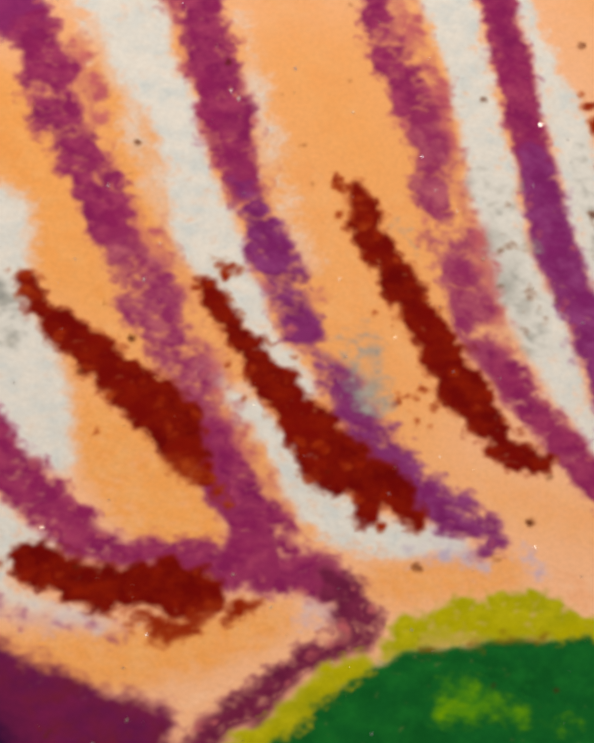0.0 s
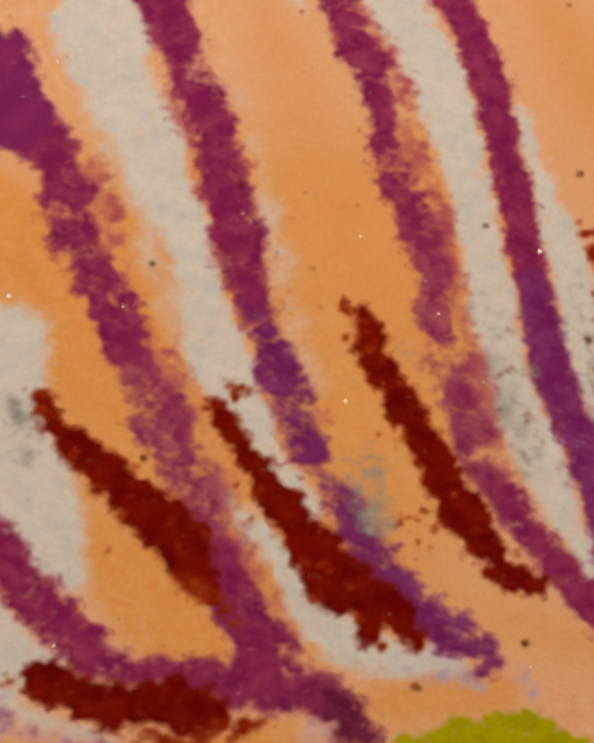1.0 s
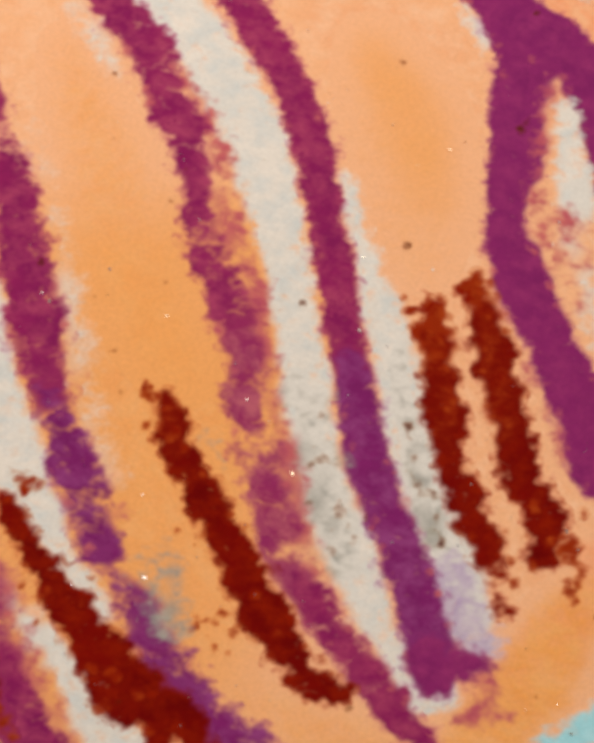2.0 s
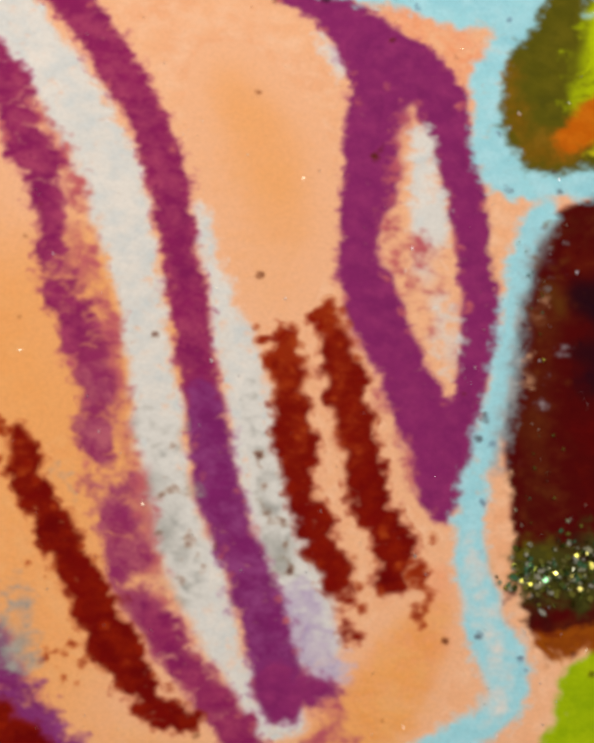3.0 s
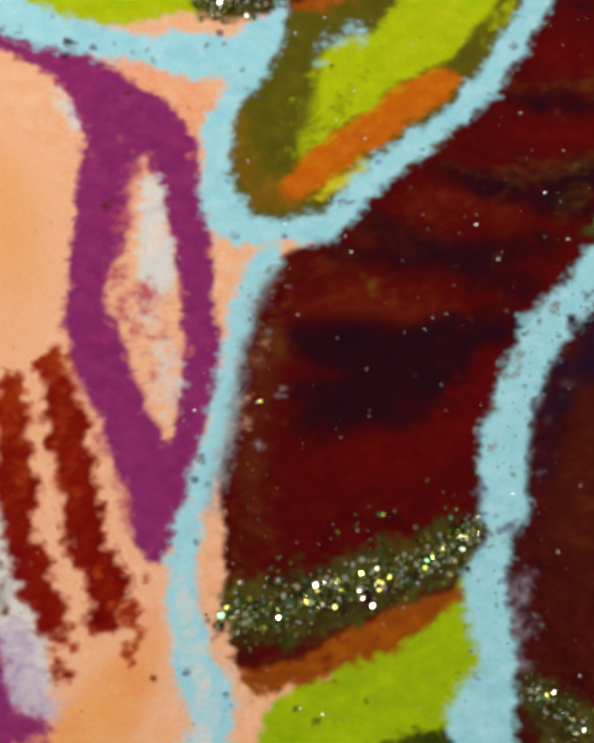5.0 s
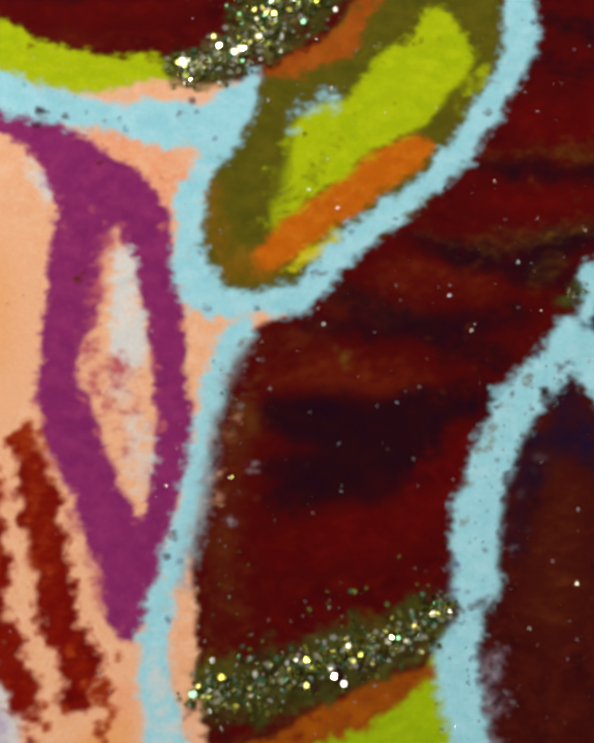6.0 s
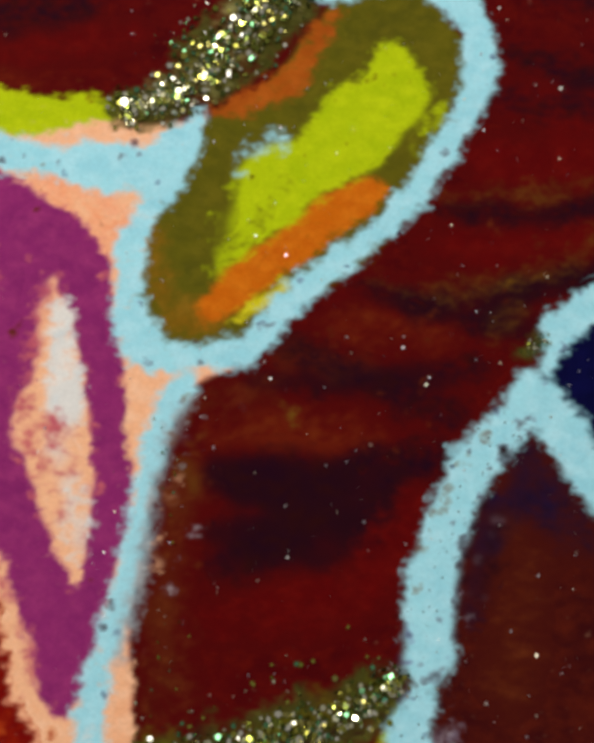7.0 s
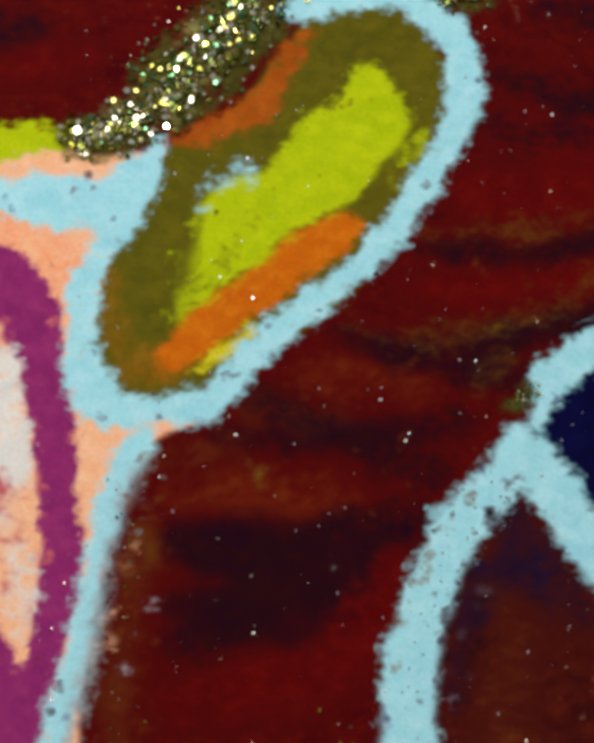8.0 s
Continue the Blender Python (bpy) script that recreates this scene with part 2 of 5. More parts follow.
def lay(parent, name, paint, far, box, rag, soft, dens, patch, label):
    """A mark of pastel as a thin uneven skin: ragged rim, raised middle, how well it covers and the pigment it is rubbed into."""
    global marks
    marks += 1
    seed = marks * 17
    x0, y0, x1, y1 = box
    step = STEP
    margin = 1.9 * rag + 3.5 * soft + 2 * step
    block = 8
    nx = (int((x1 - x0 + 2 * margin) / step) // block + 1) * block
    ny = (int((y1 - y0 + 2 * margin) / step) // block + 1) * block
    cx, cy = int((x0 - margin) / step) - CANVAS_X, int((y0 - margin) / step) - CANVAS_Y
    cx, cy = max(0, cx), max(0, cy)
    nx, ny = min(nx, (1008 - cx) // block * block), min(ny, (736 - cy) // block * block)
    xs, ys = (CANVAS_X + cx + np.arange(nx + 1)) * step, (CANVAS_Y + cy + np.arange(ny + 1)) * step
    bx, by = np.meshgrid(xs[block // 2::block], ys[block // 2::block])
    busy = (far(bx.ravel(), by.ravel()) < margin + block * step * 0.75).reshape(bx.shape)
    live = np.zeros((ny + 1, nx + 1), bool)
    fill = np.repeat(np.repeat(busy, block, 0), block, 1)
    live[:ny, :nx] |= fill
    live[1:, 1:] |= fill
    live[1:, :nx] |= fill
    live[:ny, 1:] |= fill
    X, Y = np.meshgrid(xs, ys)
    e = np.full(X.shape, 9.0)
    x, y = X[live], Y[live]
    turn = x * 0.94 + y * 0.34, y * 0.94 - x * 0.34
    rough_edge = 0.4 * value_noise(turn[0] / 2.2, turn[1] / 1.3, seed) + 0.6 * value_noise(turn[0] / 0.95, turn[1] / 0.5, seed + 1)
    e[live] = far(x, y) + (rough_edge - 0.5) * 4.6 * rag
    clump = 0.6 * value_noise(X / 2.6, Y / 2.2, seed + 2) + 0.4 * value_noise(X / 1.1, Y / 0.8, seed + 3)
    cover = smooth(0.5 - e / 0.5) * np.clip(dens + patch * (clump - 0.5) * 2.4, 0, 1.4)
    cover = 0.78 * soften(cover, soft / step) + 0.22 * soften(cover, 2.6 * soft / step)
    keep = cover > 0.07
    cells = keep[:-1, :-1] | keep[1:, :-1] | keep[:-1, 1:] | keep[1:, 1:]
    used = np.zeros(X.shape, bool)
    used[:-1, :-1] |= cells
    used[1:, :-1] |= cells
    used[:-1, 1:] |= cells
    used[1:, 1:] |= cells
    gy, gx = np.gradient(cover, step)
    size = np.maximum(np.hypot(gx, gy), 0.05)
    pull = np.where(keep, 0, np.clip((0.07 - cover) / size, 0, 0.7 * step))
    px, py = X + pull * gx / size, Y + pull * gy / size
    pile = HEIGHT[cy:cy + ny + 1, cx:cx + nx + 1]
    height = pile + 0.006 + (0.022 + 0.014 * clump) * np.clip(cover - 0.1, 0, 1)
    pile[used] = height[used]
    index = np.full(X.shape, -1)
    index[used] = np.arange(used.sum())
    verts = np.stack([px[used], py[used], height[used]], 1) * MM
    i, j = np.nonzero(cells)
    faces = np.stack([index[i, j], index[i, j + 1], index[i + 1, j + 1], index[i + 1, j]], 1)
    mesh = bpy.data.meshes.new(name)
    mesh.from_pydata(verts.tolist(), [], faces.tolist())
    mesh.polygons.foreach_set("use_smooth", np.ones(len(faces), bool))
    data = mesh.attributes.new("cover", "FLOAT", "POINT")
    data.data.foreach_set("value", cover[used].astype(np.float32))
    data = mesh.attributes.new("grain", "FLOAT", "POINT")  # a well rubbed mark hides the tooth of the paper
    data.data.foreach_set("value", np.full(int(used.sum()), 1.7 * min(1.0, 0.42 / soft), np.float32))
    spot = CANVAS[cy:cy + ny + 1, cx:cx + nx + 1]
    beneath = np.ones((int(used.sum()), 4), np.float32)
    beneath[:, :3] = spot[used]
    data = mesh.attributes.new("under", "FLOAT_COLOR", "POINT")
    data.data.foreach_set("color", beneath.ravel())
    share = (smooth((cover - 0.08) / 0.84) * used)[..., None]
    film = spot ** (1 - share) * MEANS[paint] ** share
    spot += (MEANS[paint] - spot) * share
    if paint in CLEAR:
        spot += (film - spot) * FILM
    mesh.materials.append(PAINTS[paint])
    ob = new(name, mesh)
    ob.parent = parent
    name = name.strip()
    if label or name in LABELS:
        tagged(ob, label or LABELS[name])
    return ob


def flecks(parent, name, paint, spots, soft=0.16, dens=0.8, patch=0.35):
    """Stray touches of one pigment, too small to tell apart, as one skin."""
    line = np.array(spots)
    box = (*(line[:, :2].min(0) - 1), *(line[:, :2].max(0) + 1))
    return tagged(lay(parent, name, paint, lambda x, y: near_line(line, x, y), box, 0.3, soft, dens, patch, ""), kind="stuff")


def rim_spots(line, count, low, high, inner, outer, seed):
    """Places near both rims of a line, with widths."""
    rng = random.Random(seed)
    spots = []
    for _ in range(count):
        i = rng.randrange(1, len(line))
        d = line[i, :2] - line[i - 1, :2]
        n = np.array((-d[1], d[0])) / max(np.hypot(*d), 1e-6) * rng.choice((-1, 1))
        p = line[i, :2] + n * (line[i, 2] / 2 + rng.uniform(inner, outer))
        spots.append((p[0], p[1], rng.uniform(low, high)))
    return spots


FRINGE = {"purple_stroke": ("rose", 0.55), "brown_stroke": ("rust_thin", 0.38), "blue_vein": ("navy", 0.36), "white_streak": ("peach_paint", 0.5)}


def stroke(parent, name, paint, points, rag=0.4, soft=0.3, dens=1.1, patch=0.0, label=""):
    line = spline(points)
    length = len(line) * 0.6
    if name in FRINGE and length > 8:
        other, strength = FRINGE[name]
        # a dusting of its own pigment round the rim, then the stroke, then touches of another pigment on it
        flecks(parent, name.split("_")[0] + "_fleck", paint, rim_spots(line, int(length * (0.35 if name == "blue_vein" else 0.9)), 0.25, 1.3 if name == "purple_stroke" else 0.9, -0.1, 0.7, marks), 0.5 if name == "purple_stroke" else 0.3, 0.5)
        made = stroke(parent, name + " ", paint, points, rag, soft, dens, patch, label)
        made.name = made.data.name = name
        flecks(parent, other.split("_")[0] + "_fleck", other, rim_spots(line, int(length * (0.4 if name == "blue_vein" else 1.1)), 0.2, 0.45 if name == "blue_vein" else 0.75, -0.15 if name == "brown_stroke" else -0.75, 0.3 if name == "brown_stroke" else 0.1, marks), 0.18, strength)
        return made
    line[:, 2] = np.maximum(line[:, 2], 0.3)
    w = line[:, 2].max() / 2
    box = (line[:, 0].min() - w, line[:, 1].min() - w, line[:, 0].max() + w, line[:, 1].max() + w)
    return lay(parent, name, paint, lambda x, y: near_line(line, x, y), box, rag, soft, dens, patch, label)


def field(parent, name, paint, points, rag=0.4, soft=0.3, dens=1.2, patch=0.0, label=""):
    line = spline(points, closed=True)
    box = (*line.min(0), *line.max(0))
    return lay(parent, name, paint, lambda x, y: near_loop(line, x, y), box, rag, soft, dens, patch, label)


def slab(name, x0, y0, x1, y1, z0, z1, mat, bevel, parent=None):
    bm = bmesh.new()
    bmesh.ops.create_cube(bm, size=1)
    for v in bm.verts:
        v.co = ((x0 + x1) / 2 + v.co.x * (x1 - x0), (y0 + y1) / 2 + v.co.y * (y1 - y0), (z0 + z1) / 2 + v.co.z * (z1 - z0))
        v.co *= MM
    bmesh.ops.bevel(bm, geom=bm.edges[:], offset=bevel * MM, segments=2, affect="EDGES")
    mesh = bpy.data.meshes.new(name)
    bm.to_mesh(mesh)
    bm.free()
    mesh.materials.append(mat)
    ob = new(name, mesh)
    ob.parent = parent
    return ob


# ---- table and painting ----
tagged(slab("table", -600, -450, 600, 450, -30.6, -0.61, WOOD, 2), "plain brown wooden table top under the sheet", "table", kind="structure")

painting = tagged(new("painting"), "bright pastel painting of petal and wing with glitter on paper", "painting")
paper = slab("paper", -150, -105, 150, 110, -0.6, -0.02, PAPER, 0.1, painting)
petal = field(painting, "petal", "peach_paint", [(-140, -95), (-60, -97), (40, -95), (45, -40), (30, 0), (22, 40), (20, 70), (0, 95), (-70, 96), (-140, 95)], 0.5, 0.6, 1.3, label="peach pastel ground with purple and rust strokes")
leaf = tagged(new("leaf"), "deep green leaf with a yellow rim")
leaf.parent = painting
wing = tagged(new("wing"), "dark maroon wing with pale blue veins and glitter")
wing.parent = painting
lobe = tagged(new("lobe"), "olive, lime and orange lobe of the wing")
lobe.parent = painting

rng = random.Random(77)


def along(line, rng, spread=0.5):
    s = line[rng.randrange(len(line))]
    a = rng.uniform(0, 2 * math.pi)
    r = min(abs(rng.gauss(0, spread)), 1.15) * s[2] / 2
    return s[0] + r * math.cos(a), s[1] + r * math.sin(a)


def beside(n, points, low, high, spread=0.8):
    line = spline(points, step=0.3)
    return [(*along(line, rng, spread), rng.uniform(low, high)) for _ in range(n)]


# apricot rubbed into the peach
stroke(petal, "orange_patch", "apricot", [(-100.9, 10.5, 24.9), (-79.8, -9.0, 34.0), (-60.9, 7.2, 35.7), (-45.5, -17.7, 29.4), (-34.8, 14.0, 26.3)], rag=1, soft=3.5, dens=0.72, patch=0.3)
stroke(petal, "orange_patch", "apricot", [(-67.3, 15.0, 3.1), (-64.1, 10.8, 4.6), (-61.8, 4.0, 4.6), (-62.1, -1.3, 3.0)], rag=0.5, soft=0.47, dens=0.8, patch=0.3)
stroke(petal, "orange_patch", "apricot", [(-94.3, 12.5, 7.5), (-85.4, 13.5, 10.1), (-78.3, 11.7, 7.6), (-73.8, 4.0, 6.0), (-70.9, -3.7, 5.9), (-66.8, -8.6, 2.9)], rag=0.5, soft=0.6, dens=0.8, patch=0.2)
stroke(petal, "orange_patch", "apricot", [(-67.8, -19.8, 2.9), (-63.7, -24.9, 7.6), (-58.9, -29.0, 7.6), (-55.0, -31.2, 3.8)], rag=0.5, soft=0.54, dens=0.85, patch=0.2)
stroke(petal, "orange_patch", "apricot", [(-54.5, 41.6, 3.2), (-49.0, 27.8, 8.3), (-44.8, 16.2, 8.6), (-39.8, 6.1, 5.0)], rag=0.5, soft=1.6, dens=0.55, patch=0.25)
stroke(petal, "orange_patch", "apricot", [(-34.9, -23.8, 2.8), (-28.2, -26.8, 5.6), (-21.1, -29.2, 5.6), (-14.1, -30.8, 4.7)], rag=0.5, soft=1.6, dens=0.55, patch=0.25)
stroke(petal, "orange_patch", "apricot", [(-20.7, 43.0, 5.4), (-16.4, 35.1, 9.1), (-14.4, 26.2, 7.9)], rag=0.5, soft=1.6, dens=0.55, patch=0.25)
stroke(petal, "orange_patch", "coral", [(-10.8, -23.9, 3.8), (-4.3, -20.8, 5.7), (0.5, -17.2, 4.8), (1.9, -10.3, 2.4)], rag=0.6, soft=0.67, dens=0.7, patch=0.3)
stroke(petal, "orange_patch", "coral", [(-1.4, 51.7, 3.4), (4.2, 48.0, 6.1), (8.2, 42.7, 5.0)], rag=0.6, soft=0.4, dens=0.7, patch=0.4)
stroke(petal, "orange_patch", "apricot", [(-66.3, 15.1, 4.1), (-64.0, 10.3, 5.6), (-63.1, 5.0, 5.1), (-62.2, -0.2, 4.0), (-60.5, -4.3, 2.5)], rag=0.5, soft=0.8, dens=0.6, patch=0.7)
stroke(petal, "orange_patch", "apricot", [(-88.4, 13.9, 7.4), (-81.3, 12.1, 8.5), (-74.7, 2.3, 5.4), (-70.4, -4.7, 5.9)], rag=0.5, soft=0.9, dens=0.7, patch=0.2)
stroke(petal, "orange_patch", "apricot", [(-76.3, -41.0, 2.7), (-71.7, -42.5, 4.1), (-66.2, -42.9, 5.4), (-59.4, -42.4, 6.0), (-53.0, -41.0, 5.1), (-48.3, -39.2, 3.8)], rag=0.5, soft=0.8, dens=0.85, patch=0.2)
stroke(petal, "orange_patch", "apricot", [(-21.1, 41.9, 6.3), (-18.4, 34.2, 9.9), (-16.3, 25.1, 9.7), (-14.7, 18.4, 5.5)], rag=0.5, soft=1.6, dens=0.3, patch=0.2)
stroke(petal, "orange_patch", "apricot", [(-86.7, -29.0, 2.7), (-84.7, -31.2, 2.7), (-82.2, -33.9, 2.3)], rag=0.5, soft=0.7, dens=0.6, patch=0.3)
stroke(petal, "orange_patch", "apricot", [(-40.2, -35.9, 2.9), (-36.9, -35.7, 4.8), (-32.0, -35.2, 4.9), (-26.6, -34.6, 4.4)], rag=0.5, soft=0.9, dens=0.75, patch=0.2)
stroke(petal, "orange_patch", "apricot", [(-11.8, -28.6, 5.0), (-7.2, -26.0, 6.9), (-3.4, -22.0, 7.9), (-1.0, -17.6, 6.1), (1.5, -14.4, 4.3)], rag=0.5, soft=0.9, dens=0.75, patch=0.2)
stroke(petal, "white_streak", "white", [(-72.0, 28.3, 3.7), (-69.7, 23.8, 4.2), (-68.0, 18.9, 3.6), (-66.3, 15.1, 2.9), (-62.4, 6.1, 2.8), (-60.7, 0.4, 3.0), (-59.0, -3.7, 3.0)], rag=0.8, soft=0.7, dens=0.55, patch=0.5)
# off-white paint
field(petal, "white_patch", "white", [(-94.4, 8.7), (-88.5, 8.5), (-84.1, 5.6), (-80.4, 3.0), (-75.7, 1.9), (-74.0, -0.7), (-73.8, -5.8), (-73.3, -9.8), (-71.2, -13.6), (-69.2, -17.9), (-68.8, -21.7), (-68.6, -25.9), (-74.2, -23.3), (-79.2, -18.7), (-84.5, -11.1), (-89.8, -4.4), (-93.4, -1.5)], rag=0.5, soft=0.8, dens=1.1, patch=0.32)
field(petal, "white_patch", "white", [(-92.7, -9.0), (-88.3, -10.8), (-84.7, -14.5), (-81.4, -19.7), (-77.8, -25.7), (-72.8, -30.6), (-68.1, -32.5), (-71.3, -33.3), (-73.5, -35.3), (-76.3, -34.0), (-78.9, -32.0), (-81.7, -28.3), (-84.2, -26.5), (-91.0, -26.0)], rag=0.5, soft=0.5, dens=1.1, patch=0.32)
stroke(petal, "white_streak", "white", [(-76.7, -34.2, 2.3), (-72.4, -37.3, 1.8), (-68.3, -38.7, 1.8), (-64.1, -39.1, 1.3)], rag=0.6, soft=0.45, dens=0.85, patch=0.3)
stroke(petal, "white_streak", "white", [(-90.8, 18.4, 1.5), (-87.9, 19.1, 1.6), (-85.4, 19.6, 0.7)], rag=0.4, soft=0.5, dens=0.8)
stroke(petal, "white_streak", "white", [(-72.4, 35.3, 8.0), (-70.6, 30.7, 7.9), (-67.5, 25.7, 7.9), (-64.9, 21.3, 7.0), (-63.5, 16.9, 6.2), (-60.8, 12.1, 5.1), (-59.1, 7.3, 4.3), (-58.0, 3.1, 4.8), (-56.6, -1.0, 6.6), (-55.5, -3.3, 5.5), (-53.2, -7.1, 4.0), (-50.9, -11.0, 2.9), (-48.4, -14.4, 2.6), (-46.2, -17.3, 2.2)], rag=0.5, soft=0.5, dens=1.08, patch=0.32)
stroke(petal, "white_streak", "white", [(-76.3, 49.7, 7.9), (-73.3, 43.4, 7.8), (-71.0, 38.4, 7.2), (-68.8, 34.0, 6.7)], rag=0.5, soft=0.5, dens=1.08, patch=0.32)
stroke(petal, "white_streak", "white", [(-55.8, -15.6, 1.5), (-53.3, -18.0, 2.2), (-50.8, -20.3, 2.7), (-47.9, -23.6, 3.2), (-46.2, -26.8, 4.1), (-43.1, -29.3, 4.4), (-39.2, -31.1, 3.4), (-34.8, -32.0, 2.4), (-31.9, -31.9, 1.7)], rag=0.65, soft=0.42, dens=1.05, patch=0.3)
stroke(petal, "white_streak", "white", [(-47.4, 53.6, 6.8), (-43.8, 47.5, 6.8), (-39.4, 42.0, 6.2), (-35.8, 36.6, 6.7), (-33.0, 31.3, 6.4), (-31.6, 26.0, 5.8), (-30.2, 20.8, 4.7), (-29.0, 15.8, 4.9), (-28.0, 10.8, 4.6), (-27.1, 5.9, 5.2), (-26.4, 1.1, 4.7), (-25.4, -3.6, 4.6), (-23.6, -8.2, 5.5), (-21.6, -12.7, 4.5), (-19.9, -17.1, 3.7), (-17.6, -21.4, 2.7), (-15.9, -24.0, 2.8), (-12.7, -24.1, 2.3)], rag=0.5, soft=0.42, dens=1.08, patch=0.32)
stroke(petal, "white_streak", "white", [(-23.5, 28.0, 0.8), (-22.6, 24.3, 1.7), (-21.3, 19.2, 2.3), (-19.9, 14.6, 3.8), (-18.4, 10.2, 4.7), (-17.4, 5.3, 4.7), (-16.5, 0.5, 5.0), (-14.9, -4.2, 5.6), (-13.4, -7.9, 5.5), (-11.8, -12.0, 5.5), (-10.4, -16.4, 5.2)], rag=0.6, soft=0.45, dens=1.0, patch=0.2)
stroke(petal, "white_streak", "white", [(-10.3, 48.2, 1.6), (-8.7, 46.0, 1.8), (-8.3, 43.2, 1.2)], rag=0.5, soft=0.4, dens=0.9)
stroke(petal, "white_streak", "white", [(-56.9, 31.7, 2.0), (-54.9, 26.0, 1.8), (-52.0, 14.8, 2.3), (-50.2, 7.0, 2.8), (-48.4, 1.3, 2.8), (-46.0, -5.2, 2.1)], rag=0.7, soft=0.7, dens=0.42, patch=0.4)
stroke(petal, "white_streak", "white", [(-53.3, 46.3, 2.6), (-51.2, 42.5, 2.2), (-48.9, 38.7, 1.2)], rag=0.6, soft=0.6, dens=0.5, patch=0.3)
# lilac and grey rubbed over the white
stroke(petal, "lilac_smear", "lilac", [(-83.4, -27.6, 2.7), (-81.1, -30.3, 2.9), (-78.5, -34.7, 3.6), (-75.6, -37.7, 2.7), (-71.9, -38.8, 2.0), (-67.3, -39.4, 1.6), (-62.7, -40.1, 1.4)], rag=0.7, soft=0.5, dens=0.68, patch=0.4)
stroke(petal, "lilac_smear", "violet", [(-82.7, -27.6, 1.4), (-80.1, -30.9, 1.6), (-78.0, -35.6, 2.7), (-75.3, -38.2, 2.0), (-71.4, -39.1, 1.4), (-63.6, -40.1, 1.6)], rag=1.0, soft=0.5, dens=0.36, patch=0.7)
stroke(petal, "lilac_smear", "lilac", [(-45.5, -38.7, 3.3), (-43.6, -38.5, 2.8), (-43.1, -40.5, 1.9)], rag=0.7, soft=0.5, dens=0.7, patch=0.35)
stroke(petal, "lilac_smear", "lilac", [(-36.3, -32.5, 1.9), (-34.4, -32.9, 2.1), (-31.4, -33.1, 2.2), (-29.0, -34.0, 2.0)], rag=0.8, soft=0.45, dens=0.62, patch=0.4)
stroke(petal, "lilac_smear", "lilac", [(-25.5, -32.5, 1.9), (-23.9, -34.0, 1.6), (-23.3, -35.8, 1.1)], rag=0.8, soft=0.4, dens=0.6, patch=0.4)
stroke(petal, "lilac_smear", "lilac", [(-12.5, -13.1, 4.2), (-11.3, -15.6, 6.1), (-9.9, -18.2, 5.1), (-9.0, -20.8, 2.3)], rag=0.8, soft=0.45, dens=0.72, patch=0.5)
stroke(petal, "grey_smudge", "grey", [(-77.0, -6.9, 1.3), (-75.7, -9.9, 2.6), (-74.9, -12.0, 1.9)], rag=0.9, soft=0.4, dens=0.45, patch=0.6)
stroke(petal, "grey_smudge", "grey", [(-40.4, -12.2, 2.0), (-39.9, -15.1, 3.2), (-41.0, -18.1, 3.0)], rag=1.0, soft=0.4, dens=0.42, patch=0.8)
stroke(petal, "grey_smudge", "grey", [(-39.7, -13.1, 2.0), (-40.2, -15.8, 3.6), (-39.0, -18.0, 2.0)], rag=1.0, soft=0.4, dens=0.4, patch=0.8)
stroke(petal, "grey_smudge", "grey", [(-37.1, -0.7, 1.9), (-35.4, -2.0, 2.6)], rag=0.7, soft=0.4, dens=0.42, patch=0.4)
stroke(petal, "grey_smudge", "grey", [(-26.6, -1.8, 3.3), (-25.6, -6.4, 4.1), (-24.5, -10.9, 3.3)], rag=0.8, soft=0.5, dens=0.36, patch=0.45)
stroke(petal, "grey_smudge", "grey", [(-15.4, -1.4, 2.1), (-14.4, -6.1, 3.1), (-13.9, -9.8, 3.1)], rag=0.8, soft=0.4, dens=0.5, patch=0.5)
# wing grounds
field(wing, "wing_cell", "maroon", [(16.7, 58.7), (21.6, 67.0), (28.0, 76.7), (31.4, 83.8), (44.4, 84.7), (53.7, 76.2), (53.2, 60.3), (45.9, 48.5), (38.6, 41.4), (28.5, 33.5), (22.6, 30.6), (19.1, 31.2), (25.6, 44.7)], rag=0.3, soft=0.31)
field(wing, "wing_cell", "maroon", [(10.4, -16.8), (9.3, -7.4), (10.2, 2.4), (11.4, 12.7), (12.7, 20.1), (15.3, 27.8), (21.3, 30.6), (27.9, 36.8), (37.5, 42.7), (43.5, 50.5), (49.9, 61.1), (54.4, 75.5), (53.4, 86.4), (70.1, 90.7), (85.5, 86.6), (78.3, 29.9), (62.9, 17.8), (53.1, 27.7), (47.0, 17.8), (41.2, 8.4), (39.6, -1.7), (36.7, -10.0), (30.0, -13.7), (20.2, -16.0)], rag=0.5, soft=0.34)
field(wing, "wing_cell", "maroon", [(-34.5, 80.9), (-4.2, 86.1), (21.9, 85.9), (31.2, 75.4), (20.5, 66.5), (15.9, 59.1), (5.7, 59.2), (-4.5, 61.1), (-11.5, 63.6), (-18.5, 68.0), (-33.9, 73.1)], rag=0.5, soft=0.34)
field(wing, "wing_cell", "maroon_brown", [(37.7, -17.9), (37.8, -7.6), (39.7, 4.3), (43.3, 13.6), (48.1, 22.7), (58.8, 18.9), (69.6, 11.4), (65.8, -21.8), (57.9, -32.9), (34.1, -32.6)], rag=0.5, soft=0.37)
